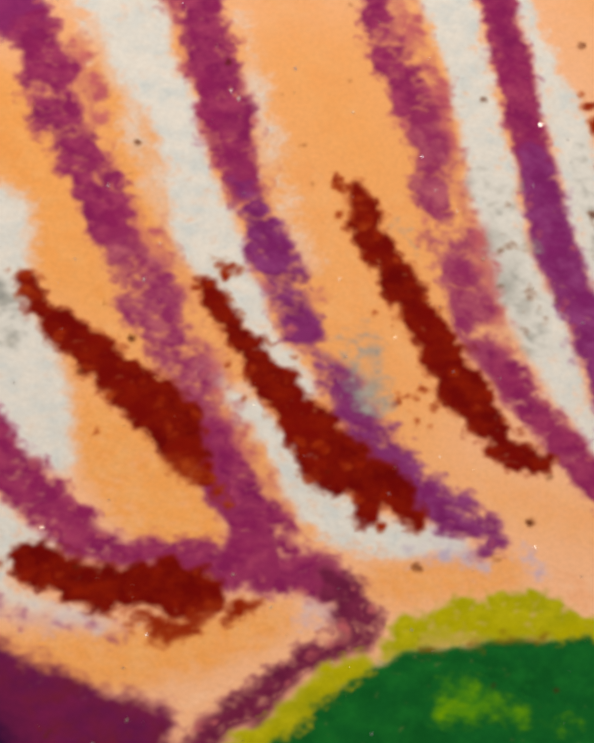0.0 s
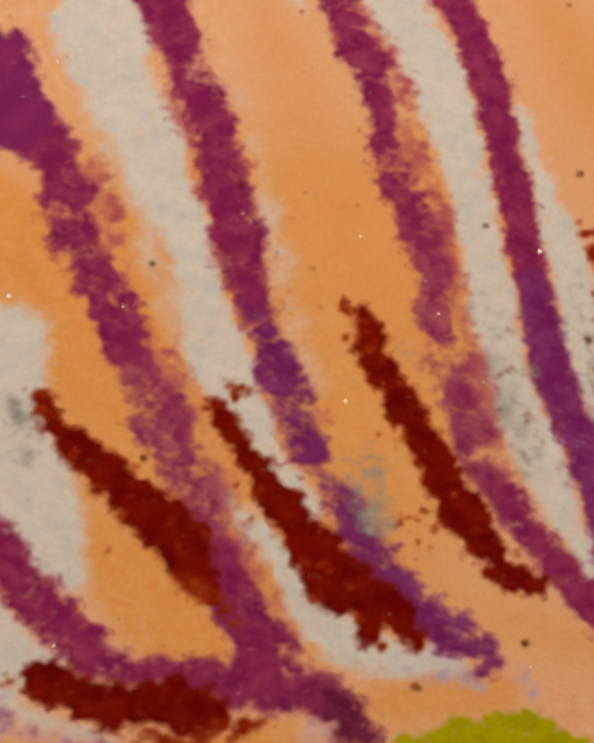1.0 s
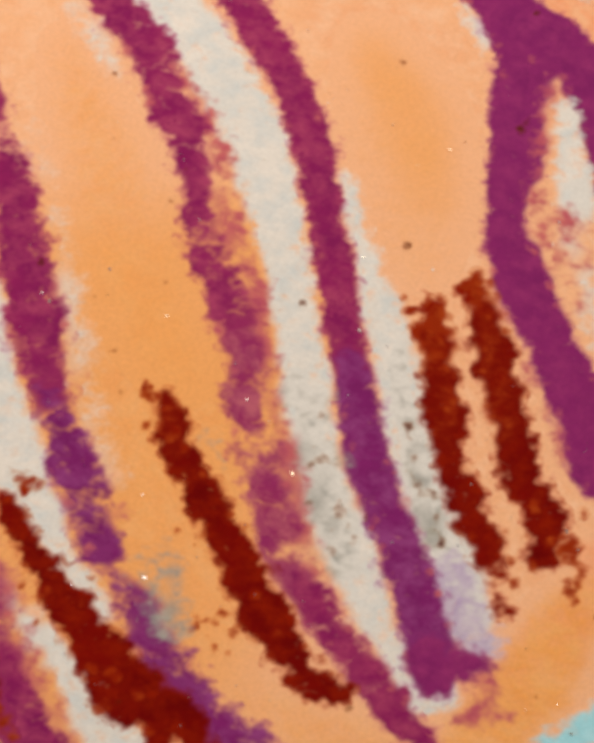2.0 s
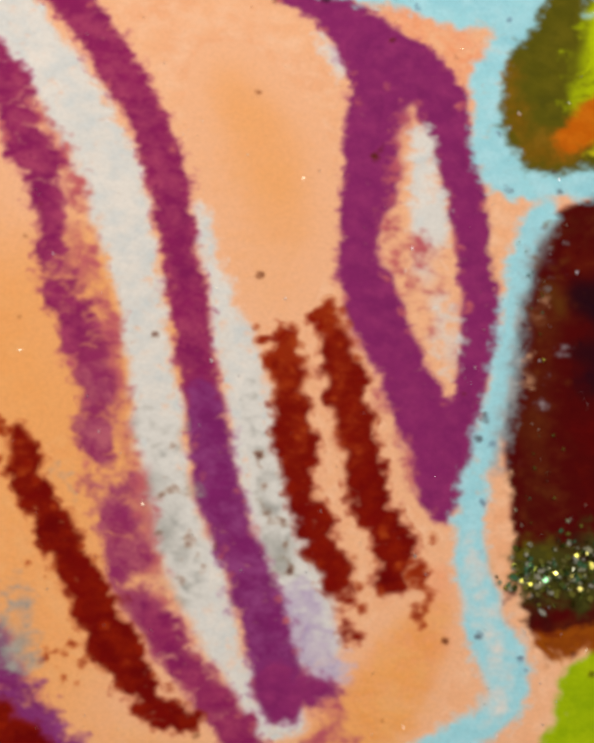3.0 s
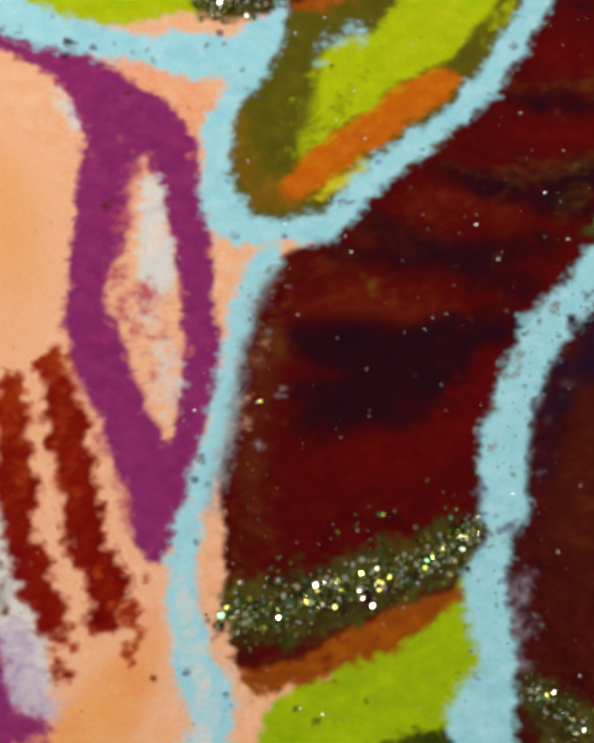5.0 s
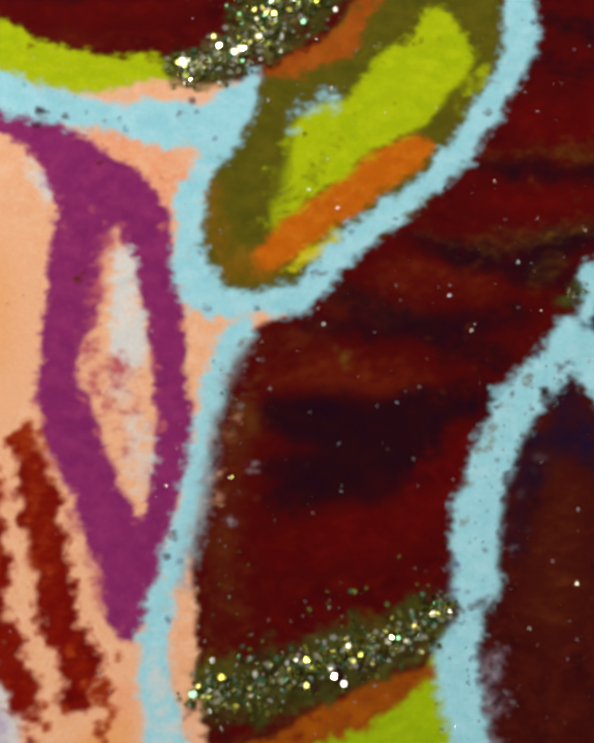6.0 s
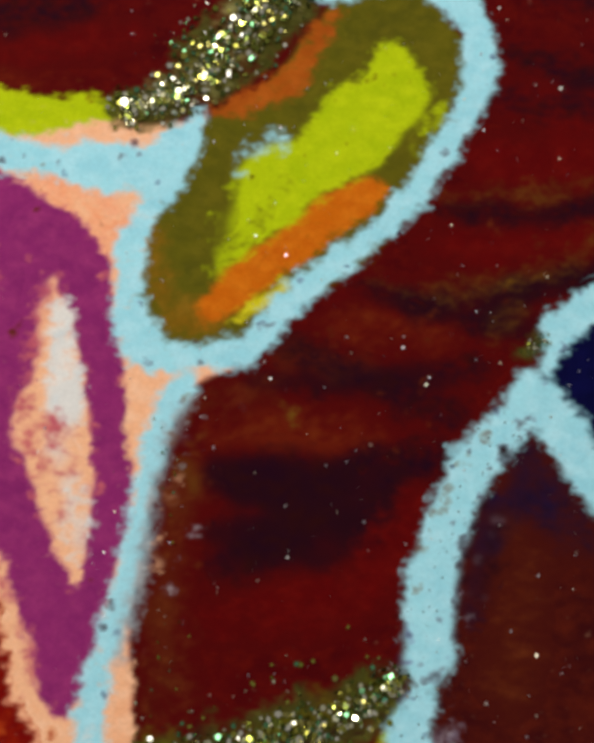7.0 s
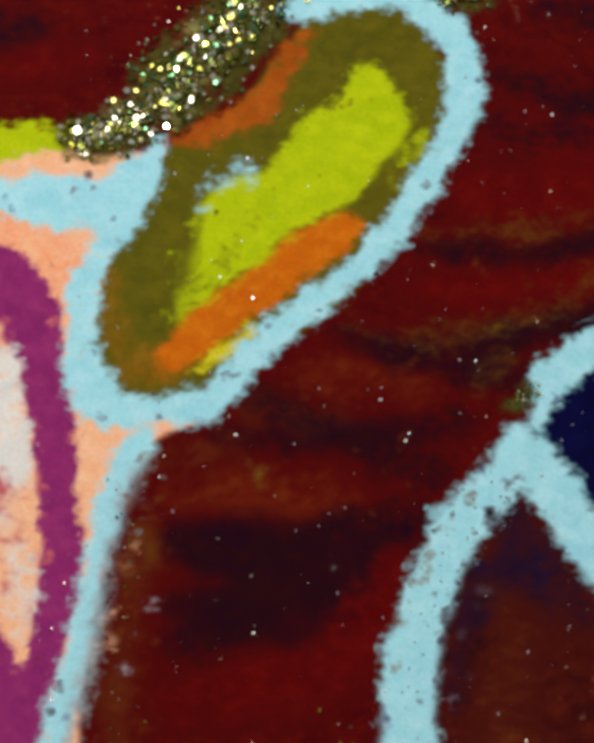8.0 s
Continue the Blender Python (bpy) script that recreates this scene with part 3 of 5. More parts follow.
stroke(wing, "wing_cell", "maroon", [(14.8, 26.9, 2.6), (12.8, 21.1, 2.8), (11.7, 14.7, 2.7), (10.9, 8.5, 2.5), (10.0, 3.4, 2.2), (9.6, -1.1, 1.5)], rag=0.4, soft=0.3)
# rose pigment dragged beside the purple
stroke(petal, "pink_smear", "rose", [(-70.5, 17.6, 3.1), (-69.3, 14.4, 3.1), (-67.4, 6.9, 2.3), (-64.7, 1.7, 2.0), (-61.0, -4.3, 3.5), (-57.4, -12.2, 3.0), (-55.3, -16.6, 3.4), (-53.3, -21.3, 3.9), (-50.8, -25.1, 3.4), (-48.8, -28.8, 2.7)], rag=0.9, soft=0.36, dens=0.62, patch=0.6)
stroke(petal, "pink_smear", "rose", [(-63.9, 28.8, 2.1), (-52.1, 6.0, 2.1), (-50.5, 1.3, 2.0), (-47.5, -3.3, 1.7), (-45.4, -7.8, 1.5)], rag=0.9, soft=0.36, dens=0.4, patch=0.6)
stroke(petal, "pink_smear", "rose", [(-44.7, 44.0, 2.1), (-40.7, 37.5, 2.2), (-38.4, 33.2, 2.5), (-36.8, 27.4, 2.8), (-35.3, 21.7, 3.2), (-33.7, 17.6, 2.8), (-32.2, 13.1, 2.3), (-31.3, 7.7, 2.1), (-30.4, 2.4, 2.1), (-29.0, -1.4, 2.9), (-27.9, -6.5, 2.4), (-27.3, -9.7, 2.3), (-25.8, -13.2, 2.3)], rag=0.9, soft=0.36, dens=0.62, patch=0.6)
stroke(petal, "pink_smear", "rose", [(-9.5, -22.1, 2.8), (-7.9, -23.0, 2.6), (-8.4, -25.1, 2.8), (-10.0, -26.4, 2.0)], rag=0.9, soft=0.34, dens=0.75, patch=0.6)
stroke(petal, "pink_smear", "rose", [(-8.5, 22.2, 1.4), (-6.2, 14.2, 2.1), (-4.3, 11.6, 2.6), (-3.7, 7.5, 2.2), (-1.5, 3.9, 2.0), (0.4, -3.0, 1.5)], rag=0.9, soft=0.36, dens=0.5, patch=0.6)
# plum edges at the lower rim of the petal
field(petal, "dark_purple_edge", "plum_dark", [(-91.6, -29.6), (-86.2, -32.4), (-82.1, -35.5), (-78.4, -38.9), (-74.8, -41.7), (-69.2, -43.4), (-64.8, -45.3), (-59.3, -46.9), (-58.3, -49.6), (-60.8, -54.6), (-89.1, -54.6)], rag=0.7, soft=0.7, patch=0.2)
field(petal, "dark_purple_corner", "aubergine", [(-90.9, -37.1), (-85.9, -37.4), (-83.5, -40.0), (-81.5, -43.0), (-77.3, -45.5), (-74.0, -48.0), (-71.0, -54.6), (-89.1, -54.6)], rag=0.8, soft=1.3, dens=1.0, patch=0.2)
stroke(petal, "purple_stroke", "plum", [(-95.3, 23.4, 5.5), (-89.3, 24.3, 5.1), (-84.3, 24.9, 4.6), (-80.7, 26.0, 4.1)], rag=0.4, soft=0.4)
field(petal, "navy_patch", "aubergine", [(-103.4, 33.7), (-90.4, 37.0), (-82.3, 33.4), (-82.1, 27.6), (-86.3, 25.0), (-92.3, 24.1), (-102.2, 22.9)], rag=0.4, soft=0.4)
stroke(wing, "wing_cell", "maroon_brown", [(51.2, 24.5, 3.2), (50.7, 21.7, 4.6), (50.2, 17.7, 5.9), (50.7, 12.0, 9.0)], rag=0.4, soft=0.4)
# wing streaks
stroke(wing, "dark_streak", "blackish", [(21.6, 28.7, 1.9), (32.3, 28.3, 3.4), (42.0, 28.9, 2.9), (47.9, 29.7, 1.9)], rag=0.8, soft=0.7, dens=0.75, patch=0.3)
stroke(wing, "dark_streak", "blackish", [(17.8, 19.2, 2.9), (23.5, 17.7, 5.7), (29.7, 16.7, 7.1), (35.0, 19.0, 4.8), (41.7, 20.3, 2.9)], rag=0.8, soft=0.7, dens=0.8, patch=0.3)
stroke(wing, "dark_streak", "blackish", [(17.8, 12.3, 2.8), (25.4, 11.7, 6.1), (32.9, 13.0, 5.7), (36.8, 17.1, 2.8)], rag=0.8, soft=0.7, dens=0.75, patch=0.3)
stroke(wing, "dark_streak", "blackish", [(34.5, 37.9, 2.0), (41.4, 36.5, 3.5), (50.4, 38.1, 3.5), (63.4, 39.9, 4.0)], rag=0.8, soft=0.7, dens=0.85, patch=0.3)
stroke(wing, "dark_streak", "blackish", [(42.9, 48.1, 1.5), (51.9, 46.3, 3.0), (65.1, 48.7, 3.0)], rag=0.8, soft=0.7, dens=0.85, patch=0.3)
stroke(wing, "dark_streak", "blackish", [(52.0, 66.4, 2.1), (57.1, 64.1, 3.7), (66.2, 61.1, 4.7)], rag=0.8, soft=0.7, dens=0.8, patch=0.3)
stroke(wing, "dark_streak", "blackish", [(45.2, 34.2, 3.0), (49.2, 35.1, 4.4), (52.6, 33.6, 2.9)], rag=0.8, soft=0.7, dens=0.7, patch=0.3)
stroke(wing, "dark_streak", "blackish", [(57.3, 73.8, 3.2), (65.1, 72.5, 4.2)], rag=0.8, soft=0.7, dens=0.6, patch=0.3)
stroke(wing, "brown_streak", "red_brown", [(17.7, 23.0, 2.9), (23.5, 23.6, 4.3), (31.2, 22.8, 3.8), (35.1, 23.2, 1.9)], rag=0.8, soft=0.7, dens=0.7, patch=0.3)
stroke(wing, "brown_streak", "umber", [(14.3, 26.4, 1.9), (18.7, 27.0, 2.9), (23.5, 27.7, 2.4)], rag=0.8, soft=0.7, dens=0.7, patch=0.3)
stroke(wing, "brown_streak", "umber", [(24.8, 31.6, 2.9), (29.4, 30.3, 3.9), (34.3, 29.9, 2.4)], rag=0.8, soft=0.7, dens=0.6, patch=0.3)
stroke(wing, "brown_streak", "umber", [(14.9, 19.2, 2.9), (14.0, 13.7, 2.8), (12.7, 8.3, 2.8), (11.9, 2.6, 2.8)], rag=0.8, soft=0.7, dens=0.65, patch=0.3)
stroke(wing, "brown_streak", "maroon_red", [(45.2, 54.4, 2.1), (52.2, 52.7, 5.6), (65.6, 54.0, 6.1)], rag=0.8, soft=0.7, dens=0.8, patch=0.3)
stroke(wing, "brown_streak", "maroon_red", [(40.7, 43.4, 2.0), (47.6, 42.8, 4.5), (54.7, 43.7, 4.0), (64.9, 46.1, 4.0)], rag=0.8, soft=0.7, dens=0.75, patch=0.3)
stroke(wing, "brown_streak", "maroon_red", [(48.6, 60.9, 2.1), (54.7, 59.7, 5.2), (65.9, 57.3, 6.2)], rag=0.8, soft=0.7, dens=0.7, patch=0.3)
stroke(wing, "brown_streak", "maroon_red", [(38.7, 16.1, 2.8), (36.2, 11.6, 5.2), (32.8, 7.2, 5.6), (25.3, 5.1, 5.6), (17.9, 3.8, 3.7)], rag=0.8, soft=0.7, dens=0.75, patch=0.3)
stroke(wing, "brown_streak", "red_brown", [(29.5, 34.0, 2.0), (35.4, 34.4, 3.9), (42.2, 32.8, 2.9)], rag=0.8, soft=0.7, dens=0.6, patch=0.3)
stroke(wing, "brown_streak", "ochre_thin", [(42.9, 48.8, 1.0), (48.0, 49.3, 1.3), (53.0, 48.7, 2.3), (59.2, 49.9, 1.5), (65.3, 50.8, 2.0)], rag=0.8, soft=0.7, dens=0.62, patch=0.3)
stroke(wing, "brown_streak", "ochre_thin", [(34.6, 40.4, 1.2), (37.5, 38.9, 1.7), (45.4, 38.0, 2.0), (51.5, 39.6, 1.7), (56.5, 41.1, 1.5), (60.7, 44.1, 3.0), (64.9, 45.6, 4.0)], rag=0.8, soft=0.7, dens=0.6, patch=0.3)
stroke(wing, "brown_streak", "ochre_thin", [(48.1, 33.7, 2.9), (50.3, 36.1, 2.5)], rag=0.8, soft=0.7, dens=0.5, patch=0.3)
stroke(wing, "dark_streak", "blackish", [(-26.9, 73.1, 4.6), (-9.5, 71.7, 5.2), (2.0, 72.9, 4.6)], rag=0.8, soft=0.7, dens=0.7, patch=0.3)
stroke(wing, "brown_streak", "red_brown", [(-26.5, 67.4, 3.4), (-11.5, 64.8, 2.9), (-0.6, 63.5, 2.3)], rag=0.8, soft=0.7, dens=0.5, patch=0.3)
stroke(wing, "brown_streak", "maroon_red", [(-20.9, 69.2, 2.3), (-6.5, 67.3, 4.0), (7.9, 69.1, 3.5)], rag=0.8, soft=0.7, dens=0.7, patch=0.3)
stroke(wing, "navy_streak", "navy", [(50.4, 20.1, 3.2), (49.5, 15.4, 3.2), (45.6, 10.8, 2.6), (44.3, 5.7, 2.1)], rag=0.8, soft=0.9, dens=0.65, patch=0.3)
stroke(wing, "brown_streak", "umber", [(47.3, 13.9, 3.1), (49.1, 8.7, 6.2), (48.1, 1.7, 5.6), (47.3, -3.2, 4.6)], rag=0.8, soft=0.81, dens=0.45, patch=0.3)
stroke(wing, "navy_streak", "navy", [(50.8, 20.4, 2.8), (51.6, 17.7, 5.0), (53.2, 14.6, 5.9), (56.6, 11.5, 4.1)], rag=0.9, soft=0.9, dens=0.62, patch=0.4)
stroke(wing, "navy_streak", "navy", [(47.1, 15.6, 2.3), (45.5, 11.7, 2.9), (44.4, 7.8, 2.2), (43.8, 4.1, 1.8)], rag=1.0, soft=0.55, dens=0.6, patch=0.8)
stroke(wing, "dark_streak", "blackish", [(18.6, 18.3, 3.2), (23.8, 18.2, 5.3), (28.5, 16.9, 5.8), (25.3, 13.0, 6.8), (21.1, 10.5, 4.7), (17.0, 9.5, 2.6)], rag=0.8, soft=1.0, dens=0.8, patch=0.2)
stroke(wing, "dark_streak", "blackish", [(41.8, 59.0, 2.0), (48.9, 61.0, 3.0), (54.8, 59.3, 3.5), (62.8, 60.2, 3.0)], rag=0.8, soft=0.8, dens=0.6, patch=0.3)
stroke(wing, "dark_streak", "blackish", [(25.6, 32.3, 1.9), (32.2, 29.4, 2.8), (38.6, 26.5, 4.2), (43.7, 24.6, 3.7)], rag=0.8, soft=0.8, dens=0.7, patch=0.3)
# purple strokes of the petal
stroke(petal, "purple_stroke", "plum", [(-96.5, 20.5, 3.1), (-92.2, 22.4, 3.3), (-87.2, 23.3, 2.6), (-83.1, 23.3, 4.6), (-79.5, 23.2, 6.7), (-76.3, 21.2, 5.6)], rag=0.45, soft=0.4)
stroke(petal, "purple_stroke", "plum", [(-80.9, 31.7, 4.2), (-80.1, 28.3, 4.7), (-78.8, 24.4, 5.7)], rag=0.45, soft=0.4)
stroke(petal, "purple_stroke", "magenta", [(-75.2, 20.1, 4.9), (-73.6, 16.3, 5.0), (-72.6, 12.0, 5.6), (-71.3, 8.8, 4.8), (-69.4, 5.7, 4.7), (-67.7, 2.7, 5.0), (-66.1, -0.7, 4.5), (-64.5, -3.2, 2.8)], rag=0.6, soft=0.34, dens=1.02, patch=0.6)
stroke(petal, "purple_stroke", "magenta_thin", [(-64.5, -3.9, 3.0), (-62.3, -6.4, 5.5), (-61.4, -9.1, 6.0), (-60.1, -12.0, 5.1), (-58.3, -15.4, 4.9), (-56.8, -18.5, 4.9), (-55.2, -21.9, 4.1)], rag=0.7, soft=0.36, dens=0.85, patch=0.7)
stroke(petal, "purple_stroke", "magenta", [(-55.2, -22.3, 3.7), (-53.3, -25.6, 4.8), (-51.5, -29.3, 4.7), (-49.8, -32.7, 6.8), (-48.3, -34.0, 4.9), (-45.5, -34.4, 4.3), (-43.1, -36.0, 3.2)], rag=0.6, soft=0.36, dens=1.06, patch=0.5)
stroke(petal, "purple_stroke", "magenta", [(-93.6, -4.1, 3.1), (-90.1, -6.4, 3.8), (-87.0, -9.0, 4.1), (-84.4, -11.9, 3.6), (-82.7, -14.7, 3.3), (-81.4, -17.3, 2.3)], rag=0.6, soft=0.36, dens=0.95, patch=0.6)
stroke(petal, "purple_stroke", "magenta", [(-80.8, -18.7, 1.8), (-78.3, -20.5, 4.3), (-75.9, -24.0, 4.6), (-72.3, -27.2, 4.6), (-69.1, -30.1, 4.0), (-65.8, -32.5, 3.3), (-61.6, -33.1, 2.5), (-57.3, -33.7, 3.1), (-53.1, -34.3, 3.8), (-50.2, -34.1, 3.1)], rag=0.6, soft=0.36, dens=1.02, patch=0.55)
stroke(petal, "purple_stroke", "magenta", [(-73.4, 52.3, 4.2), (-70.9, 48.3, 4.4), (-68.9, 44.3, 4.5), (-66.6, 41.2, 4.7), (-64.5, 37.9, 5.2), (-63.0, 34.3, 5.0)], rag=0.6, soft=0.34, dens=1.0, patch=0.6)
stroke(petal, "purple_stroke", "magenta", [(-64.7, 37.0, 4.1), (-62.4, 33.0, 4.6), (-60.7, 29.0, 4.6), (-58.5, 24.2, 4.6), (-56.9, 19.5, 5.2), (-55.5, 14.0, 5.3), (-54.5, 10.2, 5.4), (-53.8, 6.5, 4.5), (-53.0, 2.8, 3.2)], rag=0.6, soft=0.34, dens=1.0, patch=0.6)
stroke(petal, "purple_stroke", "violet", [(-53.0, 3.3, 2.5), (-52.1, 1.0, 2.2), (-50.5, -1.6, 4.5), (-49.1, -4.9, 4.4), (-47.9, -8.1, 4.0), (-46.8, -10.9, 3.3), (-45.9, -12.3, 1.9)], rag=0.7, soft=0.34, dens=1.02, patch=0.6)
stroke(petal, "purple_stroke", "violet", [(-45.9, -12.8, 2.1), (-44.7, -14.8, 2.8), (-43.2, -16.9, 3.6), (-41.3, -19.8, 4.2)], rag=0.85, soft=0.38, dens=0.78, patch=0.7)
stroke(petal, "purple_stroke", "violet", [(-41.7, -19.1, 2.8), (-40.0, -21.2, 4.3), (-38.3, -23.6, 4.4), (-35.7, -26.4, 4.2), (-32.8, -28.5, 3.7), (-30.1, -30.0, 3.3), (-27.7, -31.4, 2.4)], rag=0.7, soft=0.36, dens=1.02, patch=0.55)
stroke(petal, "purple_stroke", "magenta", [(-55.8, 54.3, 4.2), (-52.3, 49.8, 4.5), (-49.2, 46.0, 4.4), (-46.1, 42.8, 4.4), (-44.1, 39.0, 4.5), (-43.1, 36.0, 4.1), (-40.8, 33.1, 4.6), (-40.1, 29.9, 3.6), (-39.3, 25.7, 3.1)], rag=0.65, soft=0.34, dens=1.04, patch=0.6)
stroke(petal, "purple_stroke", "magenta", [(-39.3, 25.7, 2.8), (-38.7, 22.0, 3.7), (-37.1, 18.0, 4.6), (-35.7, 14.7, 4.2), (-34.3, 11.5, 4.2), (-33.3, 8.1, 3.5)], rag=0.75, soft=0.34, dens=0.98, patch=0.65)
stroke(petal, "purple_stroke", "magenta_thin", [(-33.7, 10.1, 2.9), (-33.2, 7.1, 3.8), (-33.0, 3.3, 4.0), (-31.5, -1.4, 4.4), (-30.5, -5.6, 4.5), (-29.3, -8.3, 3.9), (-28.8, -12.0, 3.7), (-27.4, -14.0, 2.8)], rag=0.85, soft=0.36, dens=0.85, patch=0.75)
stroke(petal, "purple_stroke", "magenta", [(-27.4, -14.0, 2.2), (-26.0, -15.3, 3.7), (-24.6, -17.6, 3.3), (-22.8, -19.8, 3.3), (-20.1, -22.6, 3.4)], rag=0.6, soft=0.36, dens=1.0, patch=0.55)
stroke(petal, "purple_stroke", "magenta", [(-20.3, -22.4, 2.6), (-18.1, -25.3, 3.0), (-15.9, -27.8, 2.4), (-14.5, -29.3, 1.7)], rag=0.55, soft=0.36, dens=1.06, patch=0.45)
stroke(petal, "purple_stroke", "magenta", [(-42.8, 56.3, 4.0), (-38.8, 51.8, 4.2), (-34.9, 46.8, 4.2), (-32.0, 42.4, 4.3), (-29.2, 37.0, 3.8), (-27.1, 31.6, 4.2), (-26.1, 26.3, 4.0), (-25.1, 21.1, 3.8), (-24.0, 16.0, 3.6), (-23.1, 11.0, 3.6), (-22.4, 7.0, 3.7)], rag=0.35, soft=0.34, dens=1.2, patch=0.2)
stroke(petal, "purple_stroke", "violet", [(-22.4, 7.5, 3.2), (-21.7, 3.7, 4.1), (-20.8, -1.1, 4.2), (-19.3, -5.8, 4.4), (-17.4, -10.3, 4.2), (-16.0, -14.8, 4.6), (-14.5, -19.2, 4.6), (-13.9, -21.8, 4.0)], rag=0.38, soft=0.36, dens=1.2, patch=0.2)
stroke(petal, "purple_stroke", "plum", [(-14.6, -20.7, 3.9), (-13.4, -22.4, 3.9), (-11.8, -21.5, 3.0), (-9.9, -21.4, 2.2), (-8.6, -21.7, 1.3)], rag=0.6, soft=0.36, dens=1.2, patch=0.25)
stroke(petal, "purple_stroke", "plum_brown", [(-42.9, -35.8, 3.3), (-41.2, -38.2, 3.8), (-40.5, -40.2, 3.3), (-42.0, -41.5, 1.9), (-45.5, -43.1, 2.2), (-47.4, -44.2, 2.8), (-50.1, -46.4, 2.9), (-52.9, -48.3, 2.7), (-55.1, -50.0, 2.3)], rag=0.6, soft=0.4, dens=1.0, patch=0.5)
# the loop of plum round a pale heart
stroke(petal, "purple_stroke", "plum", [(-19.3, 57.0, 3.4), (-14.7, 54.5, 3.6), (-9.6, 52.1, 4.7), (-5.7, 48.5, 6.4), (-2.8, 44.3, 8.2)], rag=0.38, soft=0.34, dens=1.25)
stroke(petal, "purple_stroke", "plum", [(-3.7, 46.7, 6.6), (-4.6, 40.2, 5.2), (-4.8, 35.6, 6.0), (-4.8, 30.5, 6.3), (-5.6, 27.1, 4.2), (-6.2, 23.8, 4.0), (-5.6, 20.0, 5.1), (-4.1, 16.3, 5.6), (-1.8, 11.1, 5.1), (0.4, 6.5, 5.6), (2.3, 2.9, 6.4), (2.3, -0.1, 5.4), (2.4, -2.5, 3.9), (2.5, -4.0, 2.2)], rag=0.45, soft=0.34, dens=1.25, patch=0.1)
stroke(petal, "purple_stroke", "plum", [(-1.7, 45.5, 6.6), (2.2, 42.5, 5.7), (4.0, 36.7, 4.9), (5.3, 31.0, 4.2), (6.3, 25.5, 4.2), (6.8, 20.0, 4.2), (6.8, 14.7, 4.0), (6.1, 10.6, 3.6), (5.0, 6.5, 3.2), (3.7, 2.4, 3.2)], rag=0.32, soft=0.34, dens=1.25)
stroke(petal, "purple_stroke", "plum", [(-1.6, 40.5, 2.4), (-2.0, 37.3, 2.2)], rag=0.6, soft=0.4, dens=0.9)
stroke(petal, "pink_smear", "rose", [(-0.5, 39.9, 2.0), (-1.5, 36.7, 2.7), (-1.7, 33.3, 2.1), (-2.4, 28.8, 2.3), (-2.8, 24.9, 2.1), (-1.4, 19.5, 1.6)], rag=0.8, soft=0.36, dens=0.5, patch=0.5)
stroke(petal, "white_highlight", "white", [(0.5, 37.0, 1.9), (0.8, 33.9, 2.9), (1.1, 29.9, 3.8), (1.6, 26.3, 3.8)], rag=0.6, soft=0.38, dens=0.95, patch=0.15)
stroke(petal, "white_highlight", "white", [(1.6, 26.0, 3.2), (2.1, 21.1, 3.3), (2.8, 17.4, 2.9), (3.2, 13.7, 2.6), (3.2, 10.0, 1.5)], rag=0.8, soft=0.45, dens=0.5, patch=0.6)
stroke(petal, "pink_smear", "rose", [(0.1, 24.4, 2.6), (1.2, 22.2, 3.1), (1.5, 15.8, 3.1), (2.6, 12.6, 2.1)], rag=0.9, soft=0.34, dens=0.36, patch=0.7)
# leaf
stroke(leaf, "yellow_rim", "olive_yellow", [(-52.7, -51.8, 2.6), (-50.0, -50.1, 2.6), (-47.6, -48.4, 2.6), (-45.5, -46.6, 2.5), (-43.3, -44.9, 2.5), (-40.4, -43.5, 2.2)], rag=0.4, soft=0.4, dens=1.0, patch=0.1)
stroke(leaf, "yellow_rim", "olive_yellow", [(-37.5, -41.9, 2.0), (-34.3, -41.1, 1.8), (-30.7, -40.8, 1.6), (-27.1, -40.5, 1.5), (-23.0, -40.4, 1.6), (-19.3, -40.1, 1.7), (-14.7, -40.1, 1.8)], rag=0.4, soft=0.4, dens=0.85, patch=0.2)
field(leaf, "leaf_ground", "green", [(-51.8, -52.9), (-50.0, -50.9), (-48.0, -49.3), (-45.7, -47.2), (-43.7, -45.3), (-40.6, -43.9), (-37.5, -42.7), (-34.4, -42.0), (-29.8, -41.6), (-27.6, -41.0), (-23.0, -41.0), (-20.7, -40.6), (-18.2, -40.3), (-13.4, -40.5), (-15.1, -54.9), (-51.8, -54.9)], rag=0.4, soft=0.3)
stroke(leaf, "yellow_rim", "olive_yellow", [(-52.7, -51.3, 2.2), (-50.6, -49.9, 2.4), (-48.7, -48.8, 2.5), (-46.5, -47.3, 2.5), (-44.9, -45.7, 2.3), (-43.1, -44.3, 2.5), (-40.8, -43.2, 2.2)], rag=0.5, soft=0.4, dens=1.0, patch=0.25)
stroke(leaf, "yellow_rim", "olive_yellow", [(-37.3, -41.4, 2.2), (-35.9, -40.3, 2.8), (-34.1, -39.5, 2.7), (-31.6, -38.8, 3.4), (-28.4, -38.7, 3.8), (-25.2, -38.6, 3.8), (-22.0, -38.8, 3.5), (-20.0, -39.4, 2.0), (-17.5, -39.8, 1.4), (-14.3, -39.9, 1.7)], rag=0.4, soft=0.34, dens=1.08, patch=0.2)
